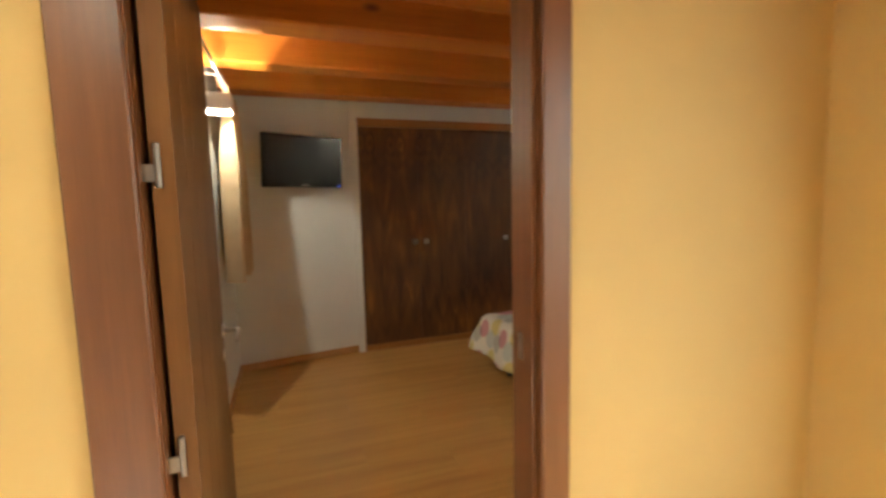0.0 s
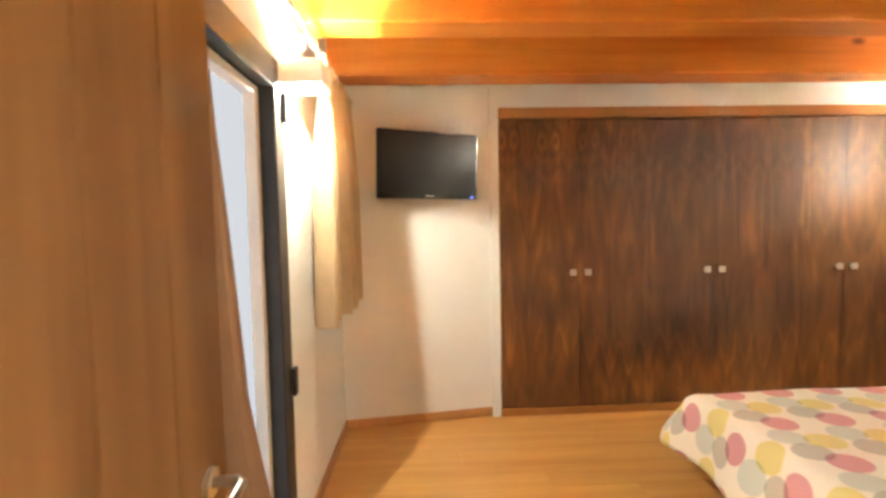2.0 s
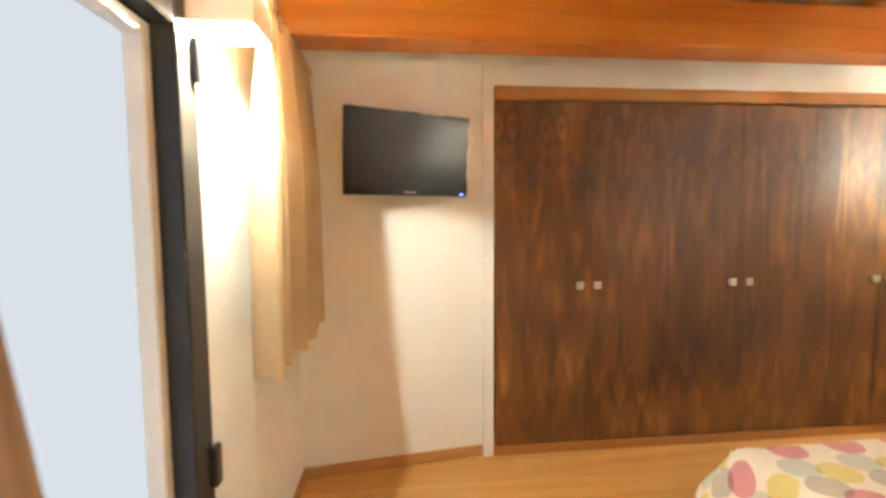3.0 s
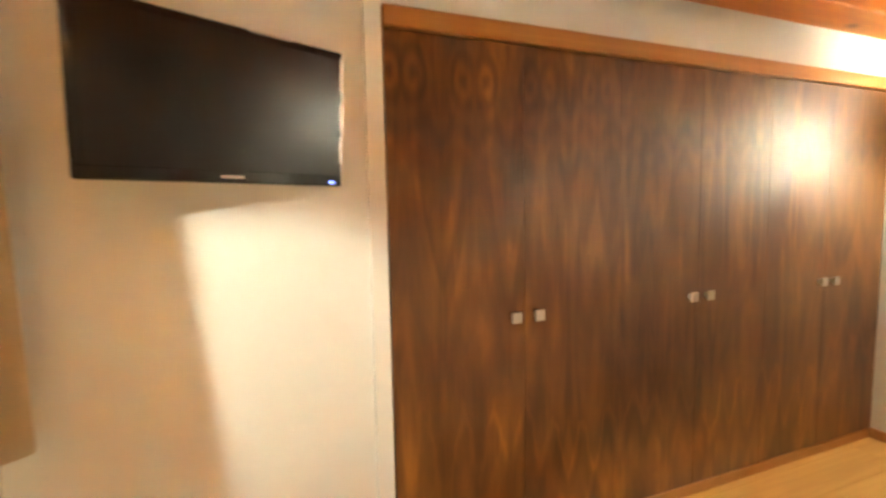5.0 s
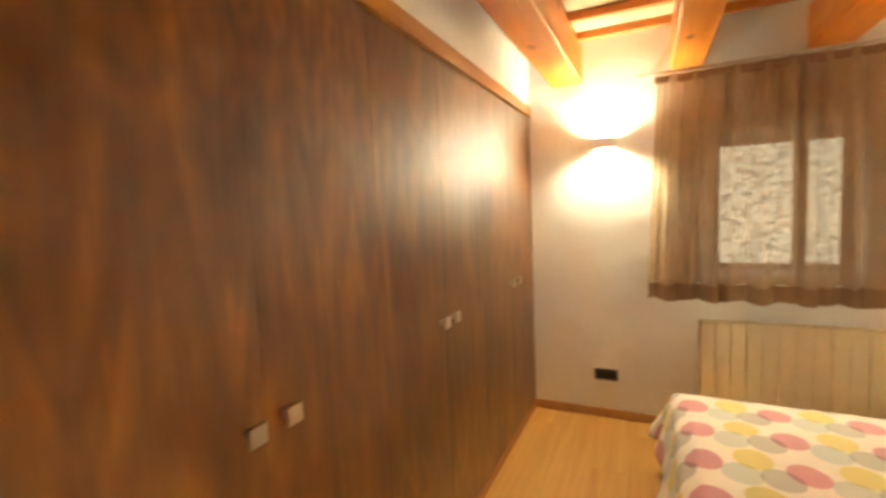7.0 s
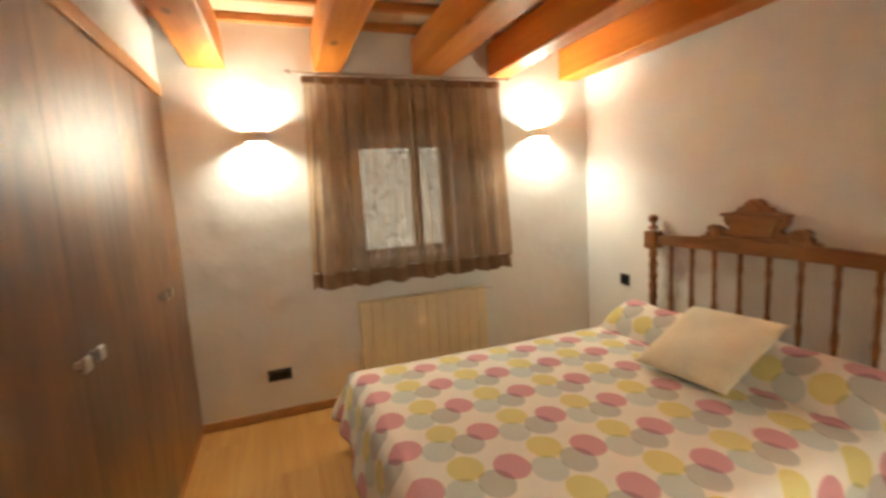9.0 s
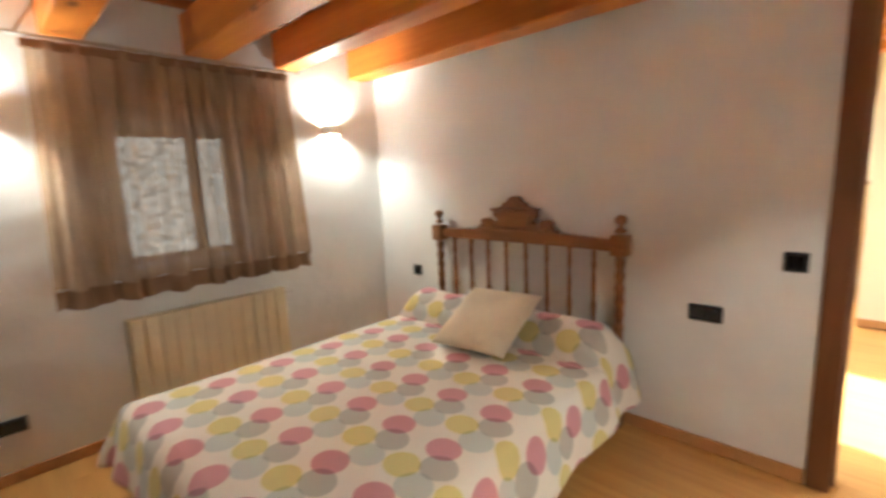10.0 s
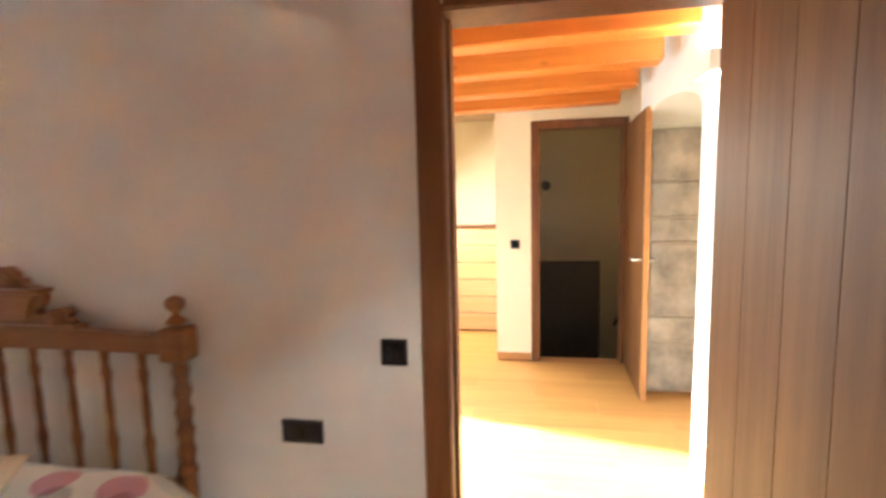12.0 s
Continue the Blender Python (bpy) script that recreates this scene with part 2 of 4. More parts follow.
STEEL = plain("brushed steel", (0.62, 0.60, 0.57), 0.28, 1.0, 0.04)
# darker copy of the steel, the hinges' dim light put into its colour
DIM_STEEL = plain("dimmed hinge steel", (0.30, 0.28, 0.26), 0.5, 1.0, 0.1)
DARK_METAL = plain("anthracite frame", (0.030, 0.032, 0.035), 0.45, 0.0, 0.2)
WHITE_PAINT = plain("white enamel", (0.78, 0.77, 0.75), 0.4, 0, 0.03)
RADIATOR = plain("cream radiator enamel", (0.80, 0.72, 0.52), 0.38, 0, 0.03)
BLACK_PLASTIC = plain("black plastic", (0.012, 0.012, 0.013), 0.35, 0, 0.2)
GLOSS_BLACK = plain("gloss black", (0.008, 0.008, 0.009), 0.10, 0, 0.1)
SCREEN = plain("dark matt screen", (0.003, 0.003, 0.0035), 0.22, 0, 0.05)
SCREEN.node_tree.nodes["Principled BSDF"].inputs["Specular IOR Level"].default_value = 0.55
SCONCE_WHITE = plain("white lamp shell", (0.80, 0.78, 0.74), 0.5, 0, 0.02)
CURTAIN = cloth("taupe curtain voile", (0.54, 0.40, 0.27), 0.40, 0.16)
CURTAIN_W = cloth("tan curtain cloth", (0.62, 0.49, 0.33), 0.45)
CURTAIN_B = cloth("brown curtain cloth", (0.30, 0.18, 0.105), 0.2)
HEM = cloth("doubled curtain hem", (0.34, 0.225, 0.145), 0.2)
QUILT = quilt_print("printed cotton")
CUSHION = cloth("cream linen", (0.85, 0.78, 0.61), 0.0)
GLASS = glass("window glass")
STONE = plain("limestone", (0.50, 0.47, 0.43), 0.9, 0, 0.42, 5.0, 0.6)
MORTAR = plain("pale mortar", (0.55, 0.51, 0.45), 0.95, 0, 0.1, 12.0, 0.4)
# opaque pane colour that emits the daylight itself
PANE_GLOW = glow("glowing milky pane", (0.88, 0.89, 1.0), 0.0425)
# stone backdrop gives off its own glow in place of sunlight
OUT_WALL_GLOW = glow("glowing backdrop of sunlit stone", (0.96, 0.88, 0.76), 0.22, 0.8)
BULB = glow("lit lamp lens", (1.0, 0.85, 0.62), 1.5)
# near-black, puts the darkness of the stair shaft into the colour
DARK_STAIR = plain("near-black stairwell", (0.02, 0.014, 0.011), 0.6, 0, 0.3)
BLUE_LED = glow("standby light", (0.15, 0.2, 1.0), 0.5)
GREY_BAR = plain("pale grey print", (0.6, 0.6, 0.62), 0.4)


# ---- mesh helpers ----
def box(x0, x1, y0, y1, z0, z1, bev=0.0, seg=1):
    bm = bmesh.new()
    bmesh.ops.create_cube(bm, size=1.0)
    for v in bm.verts:
        v.co = Vector(((x0 + x1) / 2 + v.co.x * (x1 - x0), (y0 + y1) / 2 + v.co.y * (y1 - y0), (z0 + z1) / 2 + v.co.z * (z1 - z0)))
    if bev:
        bmesh.ops.bevel(bm, geom=list(bm.edges), offset=bev, segments=seg, profile=0.5, affect="EDGES")
    return bm


def merge(*bms):
    out = bms[0]
    for b in bms[1:]:
        me = bpy.data.meshes.new("tmp")
        b.to_mesh(me)
        b.free()
        out.from_mesh(me)
        bpy.data.meshes.remove(me)
    return out


def lathe(profile, seg=16, axis="z"):
    """Turned shape from (radius, height) pairs."""
    bm = bmesh.new()
    rings = []
    for r, h in profile:
        ring = []
        for i in range(seg):
            a = 2 * math.pi * i / seg
            c, s = r * math.cos(a), r * math.sin(a)
            ring.append(bm.verts.new((c, s, h) if axis == "z" else ((h, c, s) if axis == "x" else (c, h, s))))
        rings.append(ring)
    for a, b in zip(rings, rings[1:]):
        for i in range(seg):
            bm.faces.new((a[i], a[(i + 1) % seg], b[(i + 1) % seg], b[i]))
    bm.faces.new(rings[0][::-1])
    bm.faces.new(rings[-1])
    bmesh.ops.recalc_face_normals(bm, faces=bm.faces)
    return bm


def tube(points, r, seg=8):
    """A bent rod through points."""
    bm = bmesh.new()
    rings = []
    pts = [Vector(q) for q in points]
    for i, q in enumerate(pts):
        d = (pts[min(i + 1, len(pts) - 1)] - pts[max(i - 1, 0)]).normalized()
        side = d.cross(Vector((0, 0, 1)) if abs(d.z) < 0.9 else Vector((1, 0, 0))).normalized()
        up = side.cross(d)
        rings.append([bm.verts.new(q + r * (math.cos(2 * math.pi * k / seg) * side + math.sin(2 * math.pi * k / seg) * up)) for k in range(seg)])
    for a, b in zip(rings, rings[1:]):
        for k in range(seg):
            bm.faces.new((a[k], a[(k + 1) % seg], b[(k + 1) % seg], b[k]))
    bm.faces.new(rings[0][::-1])
    bm.faces.new(rings[-1])
    bmesh.ops.recalc_face_normals(bm, faces=bm.faces)
    return bm


def prism(outline, y0, y1):
    """An outline of (x, z) points given depth along y."""
    bm = bmesh.new()
    a = [bm.verts.new((x, y0, z)) for x, z in outline]
    b = [bm.verts.new((x, y1, z)) for x, z in outline]
    n = len(outline)
    for i in range(n):
        bm.faces.new((a[i], a[(i + 1) % n], b[(i + 1) % n], b[i]))
    bm.faces.new(a[::-1])
    bm.faces.new(b)
    bmesh.ops.recalc_face_normals(bm, faces=bm.faces)
    return bm


def moved(bm, m):
    bm.transform(m)
    return bm


def part(name, bm, material, parent=None, label="", smooth=False):
    me = bpy.data.meshes.new(name)
    bm.to_mesh(me)
    bm.free()
    me.materials.append(material)
    if smooth:
        for p in me.polygons:
            p.use_smooth = True
    ob = new(name, me)
    if parent is not None:
        ob.parent = parent
    if label:
        ob["label"] = label
    return ob


def thing(name, x, y, z, label, category, group="", rz=0.0, kind=""):
    ob = new(name)
    ob.empty_display_size = 0.05
    ob.matrix_basis = pose(x, y, z, 0, 0, rz)
    return tagged(ob, label, category, group, kind)


def setting(name, bm, material, label, category="wall", parent=None):
    return tagged(part(name, bm, material, parent), label, category, "", "structure")


# ---- plan ----
WEST, EAST, NORTH = -0.53, 3.38, 2.85
BACK = -0.13                       # landing side of the bedroom's south wall
DOOR_L, DOOR_R, DOOR_H = -0.37, 0.455, 1.99
BEAM_LOW, BEAM_TOP, DECK = 2.16, 2.385, 2.43
HALL_W, HALL_S = -0.63, -2.69
WIN_Y0, WIN_Y1, WIN_Z0, WIN_Z1 = 1.10, 1.79, 0.96, 1.755


def build_walls():
    # south wall with the doorway: plaster inside, ochre on the landing side
    def south(y0, y1):
        return merge(box(HALL_W - 0.5, DOOR_L - 0.02, y0, y1, 0, 2.6), box(DOOR_R + 0.02, EAST + 0.3, y0, y1, 0, 2.6),
                     box(DOOR_L - 0.02, DOOR_R + 0.02, y0, y1, DOOR_H + 0.02, 2.6))
    setting("wall_south", south(-0.065, 0.0), WHITE_WALL, "smooth white plaster bedroom wall behind the bed")
    setting("wall_landing_north", south(BACK, -0.066), OCHRE_WALL, "ochre painted landing wall round the bedroom door")
    # east wall with its small window
    setting("wall_east", merge(box(EAST, EAST + 0.3, 0, WIN_Y0, 0, 2.6), box(EAST, EAST + 0.3, WIN_Y1, NORTH + 0.6, 0, 2.6),
            box(EAST, EAST + 0.3, WIN_Y0, WIN_Y1, 0, WIN_Z0), box(EAST, EAST + 0.3, WIN_Y0, WIN_Y1, WIN_Z1, 2.6)), ROUGH_WALL,
            "lumpy white plastered stone wall with a small window")
    # west wall with the balcony door opening
    setting("wall_west", merge(box(WEST - 0.3, WEST, 1.66, 3.1, 0, 2.6), box(WEST - 0.3, WEST, 0.0, 0.72, 0, 2.6), box(WEST - 0.3, WEST, 0.72, 1.66, 1.92, 2.6)),
            ROUGH_WALL, "lumpy white plastered wall with a balcony door")
    # north: slanting pier with the television, strip and lintel round the wardrobe
    bm = bmesh.new()
    lo = [bm.verts.new((x, y, 0)) for x, y in ((WEST, 2.75), (0.44, 2.885), (0.44, 3.2), (WEST, 3.2))]
    hi = [bm.verts.new((v.co.x, v.co.y, 2.6)) for v in lo]
    for i in range(4):
        bm.faces.new((lo[i], lo[(i + 1) % 4], hi[(i + 1) % 4], hi[i]))
    bm.faces.new(hi)
    bm.faces.new(lo[::-1])
    bmesh.ops.recalc_face_normals(bm, faces=bm.faces)
    setting("wall_north_pier", bm, WHITE_WALL, "white plaster pier that carries the television")
    setting("wall_north", merge(box(0.44, 0.497, NORTH, 3.5, 0, 2.6), box(0.497, EAST, NORTH, 3.5, 2.063, 2.6)), WHITE_WALL,
            "white plaster lintel above the built-in wardrobe")
    setting("wall_north_back", box(0.4, EAST + 0.3, 3.5, 3.6, 0, 2.6), WHITE_WALL, "plain wall behind the wardrobe")


def build_ceiling():
    setting("ceiling", box(WEST - 0.3, EAST + 0.3, -0.13, 3.6, DECK, DECK + 0.1), CEIL_TILE, "pale clay boards between the rafters", "ceiling")
    setting("ceiling_landing", box(-1.6, 2.0, -4.6, -0.131, DECK, DECK + 0.1), CEIL_TILE, "pale clay boards over the landing", "ceiling")
    beams = [(2.60, 0.19, 0.0), (1.925, 0.17, 0.0), (1.275, 0.20, 0.0), (0.745, 0.16, 0.0), (0.155, 0.17, 0.0)]
    for y, w, turn in beams:
        t = thing("ceiling_beam", (WEST + EAST) / 2, y, BEAM_LOW, "varnished orange pine ceiling beam with knots", "beam", "bedroom ceiling beams", turn)
        part("beam_body", box(-(EAST - WEST) / 2 - 0.02, (EAST - WEST) / 2 + 0.02, -w / 2, w / 2, 0, BEAM_TOP - BEAM_LOW, 0.012, 2), BEAM, t)
    for y in (-0.42, -0.97, -1.48, -2.0, -2.52):
        t = thing("ceiling_beam", 0.4, y, BEAM_LOW + 0.03, "varnished orange pine beam over the landing", "beam", "landing ceiling beams", -3.0)
        part("beam_body", box(-0.95, 1.25, -0.07, 0.07, 0, 0.19, 0.012, 2), BEAM, t)
    for i in range(13):
        x = WEST + 0.14 + i * 0.305
        t = thing("ceiling_batten", x, 1.42, BEAM_TOP, "thin pine batten laid across the ceiling beams", "batten", "ceiling battens")
        part("batten_body", box(-0.022, 0.022, -1.42, 1.42, 0, DECK - BEAM_TOP - 0.002, 0.004), BATTEN, t)


def baseboard(name, x0, y0, x1, y1, h=0.06, mat=None):
    """Skirting along a line, standing on its left-hand side."""
    d = Vector((x1 - x0, y1 - y0, 0))
    n = d.length
    bm = moved(box(0, n, 0, 0.014, 0.002, h, 0.003), Matrix.Translation((x0, y0, 0)) @ Matrix.Rotation(math.atan2(d.y, d.x), 4, "Z"))
    return setting(name, bm, mat or SKIRT_WOOD, "narrow oak skirting board", "baseboard")


def build_baseboards():
    baseboard("baseboard", DOOR_R + 0.09, 0.0, EAST, 0.0, 0.07)
    baseboard("baseboard", EAST, 0.0, EAST, NORTH)
    baseboard("baseboard", 0.44, 2.884, WEST, 2.749)
    baseboard("baseboard", WEST, 2.78, WEST, 1.70)
    baseboard("baseboard", 1.5, BACK, DOOR_R + 0.09, BACK)


def build_doorway():
    fr = thing("door_1", (DOOR_L + DOOR_R) / 2, -0.065, 0, "brown stained wooden frame of the open bedroom door", "door frame", kind="structure")
    l, r = DOOR_L - (DOOR_L + DOOR_R) / 2, DOOR_R - (DOOR_L + DOOR_R) / 2
    for s, x in (("left", l), ("right", r)):
        d = -1 if s == "left" else 1
        xs = sorted((x, x + d * 0.02))
        part("jamb", box(xs[0], xs[1], -0.07, 0.07, 0, DOOR_H + 0.02), FRAME_WOOD, fr)
        ys = sorted((x + d * 0.003, x + d * (0.114 if s == "left" else 0.085)))
        for y0, y1 in ((0.0652, 0.081), (-0.081, -0.0652)):
            part("casing", box(ys[0], ys[1], y0, y1, 0, DOOR_H + 0.085, 0.004), FRAME_WOOD, fr)
        xs = sorted((x, x - d * 0.012))
        part("stop", box(xs[0], xs[1], -0.055, 0.012, 0, DOOR_H, 0.002), FRAME_WOOD, fr) if s == "right" else None
    part("head", box(l, r, -0.07, 0.07, DOOR_H, DOOR_H + 0.02), FRAME_WOOD, fr)
    for y0, y1 in ((0.0652, 0.0805), (-0.0805, -0.0652)):
        part("casing", box(l + 0.003, r - 0.003, y0, y1, DOOR_H + 0.003, DOOR_H + 0.085, 0.004), FRAME_WOOD, fr)
    part("strike_plate", box(r - 0.0135, r - 0.0122, -0.005, 0.012, 0.90, 0.97), STEEL, fr, "small steel strike plate")
    # the leaf, swung open into the room
    leaf = thing("door_leaf", DOOR_L + 0.012, -0.104, 0.008, "brown veneered door leaf with vertical grooves, standing open", "door", rz=93.2)
    w, h = 0.815, DOOR_H - 0.012
    n = 5
    pitch = w / n
    for i in range(n):
        x0, x1 = i * pitch + (0.0012 if i else 0), (i + 1) * pitch - (0.0012 if i < n - 1 else 0)
        part("board", box(x0, x1, -0.040, 0.0, 0, h), LEAF_WOOD, leaf)
    part("core", box(0.003, w - 0.003, -0.036, -0.004, 0.003, h - 0.003), FRAME_WOOD, leaf)
    for side, y in ((-1, -0.040), (1, 0.0)):
        hd = part("door_handle", merge(lathe([(0.0, y), (0.024, y), (0.024, y + side * 0.008), (0.0, y + side * 0.008)], 20, "y")), STEEL, leaf, "brushed steel lever handle")
        hd.location = (w - 0.070, 0, 0.875)
        part("lever", tube([(0, y, 0), (0, y + side * 0.045, 0), (-0.010, y + side * 0.055, 0), (-0.14, y + side * 0.055, 0)], 0.009, 10), STEEL, hd, smooth=True)
        part("keyhole_plate", moved(lathe([(0.0, y), (0.022, y), (0.022, y + side * 0.006), (0.0, y + side * 0.006)], 20, "y"), Matrix.Translation((0, 0, -0.085))), STEEL, hd)
    for z in (0.27, 0.82, 1.39):
        hg = part("hinge", lathe([(0.0, z - 0.042), (0.006, z - 0.040), (0.006, z + 0.040), (0.0, z + 0.042)], 12), DIM_STEEL, leaf, "steel butt hinge")
        hg.location = (-0.008, -0.013, 0)
        part("hinge_plate", box(-0.003, 0.003, 0.005, 0.030, z - 0.030, z + 0.002, 0.001), DIM_STEEL, hg)
        part("hinge_knuckle", moved(lathe([(0.0, z - 0.040), (0.005, z - 0.038), (0.005, z + 0.004), (0.0, z + 0.006)], 12), Matrix.Translation((0.0, 0.032, 0))), DIM_STEEL, hg)


def build_wardrobe():
    x0, x1 = 0.50, EAST - 0.004
    t = thing("wardrobe", (x0 + x1) / 2, NORTH, 0, "built-in wardrobe with six glossy dark walnut veneer doors", "wardrobe")
    o = (x0 + x1) / 2
    part("top_rail", box(x0 - o, x1 - o, -0.012, 0.05, 1.992, 2.06, 0.004), TRIM_WOOD, t)
    part("plinth", box(x0 - o, x1 - o, 0.0, 0.03, 0.0, 0.055, 0.003), TRIM_WOOD, t)
    part("carcass", box(x0 - o + 0.02, x1 - o - 0.01, 0.032, 0.55, 0.01, 1.99), TRIM_WOOD, t)
    e = [0.503, 1.032, 1.49, 1.946, 2.405, 2.868, x1 - 0.004]
    for i in range(6):
        a, b = e[i] + 0.0006 - o, e[i + 1] - 0.0006 - o
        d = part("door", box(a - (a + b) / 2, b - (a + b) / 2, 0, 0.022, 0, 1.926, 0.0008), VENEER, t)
        d.location = ((a + b) / 2, 0.0, 0.06)
        kx = (b - a) / 2 - 0.05 if i % 2 == 0 else -(b - a) / 2 + 0.05
        part("knob", merge(box(kx - 0.021, kx + 0.021, -0.034, -0.022, 0.892, 0.934, 0.002), box(kx - 0.009, kx + 0.009, -0.0215, 0.001, 0.904, 0.922)), STEEL, d, "square brushed steel knob")


def curtain_sheet(width, height, folds, depth, seed, nx=120, nz=26, flare=0.0, hem=0.0, z_from=0.0):
    """A hanging cloth with soft uneven pleats, thin but double-sided."""
    rng = random.Random(seed)
    ph = [rng.uniform(0, 6.28) for _ in range(6)]
    bm = bmesh.new()
    rows = []
    for j in range(nz + 1):
        tz = j / nz
        z = z_from - tz * height
        fall = min(1.0, (abs(z)) / max(0.3, abs(height) * 0.4))
        row = []
        for i in range(nx + 1):
            s = i / nx
            warp = s + 0.018 * math.sin(7 * s + ph[0]) + 0.012 * math.sin(17 * s + ph[1] + tz * 0.8)
            a = (0.35 + 0.65 * fall) * depth * (math.sin(2 * math.pi * folds * warp + ph[2] + 0.4 * math.sin(tz * 2 + ph[4])) + 0.4 * math.sin(2 * math.pi * folds * 1.73 * warp + ph[3]))
            y = (s - 0.5) * (width + flare * tz) + 0.25 * depth * math.cos(2 * math.pi * folds * warp + ph[2])
            dz = 0.010 * math.sin(2 * math.pi * folds * 0.5 * s + ph[5]) if j == nz else 0
            row.append(bm.verts.new((a, y, z + dz)))
        rows.append(row)
    for j in range(nz):
        for i in range(nx):
            bm.faces.new((rows[j][i], rows[j][i + 1], rows[j + 1][i + 1], rows[j + 1][i]))
    return bm


def build_east_window():
    fr = thing("window_1", EAST + 0.2, (WIN_Y0 + WIN_Y1) / 2, WIN_Z0, "small two-light window behind the curtain", "window", kind="structure")
    hw, h = (WIN_Y1 - WIN_Y0) / 2, WIN_Z1 - WIN_Z0
    for y0, y1, z0, z1 in ((-hw, hw, 0, 0.045), (-hw, hw, h - 0.045, h), (-hw, -hw + 0.05, 0.046, h - 0.046), (hw - 0.05, hw, 0.046, h - 0.046), (-0.135, -0.075, 0.046, h - 0.046)):
        part("window_frame", box(-0.03, 0.03, y0, y1, z0, z1, 0.004), FRAME_WOOD, fr)
    for y0, y1 in ((-hw + 0.05, -0.135), (-0.075, hw - 0.05)):
        g = part("pane", box(-0.003, 0.003, y0, y1, 0.046, h - 0.046), GLASS, fr)
        g.visible_shadow = False
    part("window_sill", box(-0.2, -0.031, -hw, hw, -0.001, 0.012, 0.003), WHITE_PAINT, fr)
    tagged(part("backdrop", box(EAST + 1.6, EAST + 1.62, -0.4, 4.0, -0.5, 3.5), OUT_WALL_GLOW), "glowing backdrop of a pale stone wall outside the small window", "backdrop", "", "structure")
    c = thing("curtain", EAST - 0.085, 1.44, 2.115, "short taupe voile curtain drawn across the window", "curtain")
    part("cloth", curtain_sheet(1.30, 1.20, 13, 0.036, 5, 190, 26, 0.10), CURTAIN, c, smooth=True)
    hem = part("hem", curtain_sheet(1.392, 0.10, 13, 0.036, 5, 190, 3, 0.01), HEM, c, "darker doubled hem", smooth=True)
    hem.location = (-0.002, 0, -1.196)
    part("heading", box(-0.012, 0.012, -0.655, 0.655, -0.045, -0.004, 0.004), HEM, c)
    rod = thing("curtain_rod", EAST - 0.085, 1.44, 2.132, "thin brushed steel curtain rod", "curtain rod")
    part("rod", tube([(0, -0.72, 0), (0, 0.72, 0)], 0.008, 10), STEEL, rod, smooth=True)
    for y in (-0.68, 0.68):
        part("bracket", box(0.0, 0.085, y - 0.006, y + 0.006, -0.006, 0.006, 0.002), STEEL, rod)
    for y in (-0.725, 0.725):
        part("finial", moved(lathe([(0.004, -0.02), (0.014, -0.01), (0.014, 0.01), (0.004, 0.02)], 12, "y"), Matrix.Translation((0, y, 0))), STEEL, rod, smooth=True)


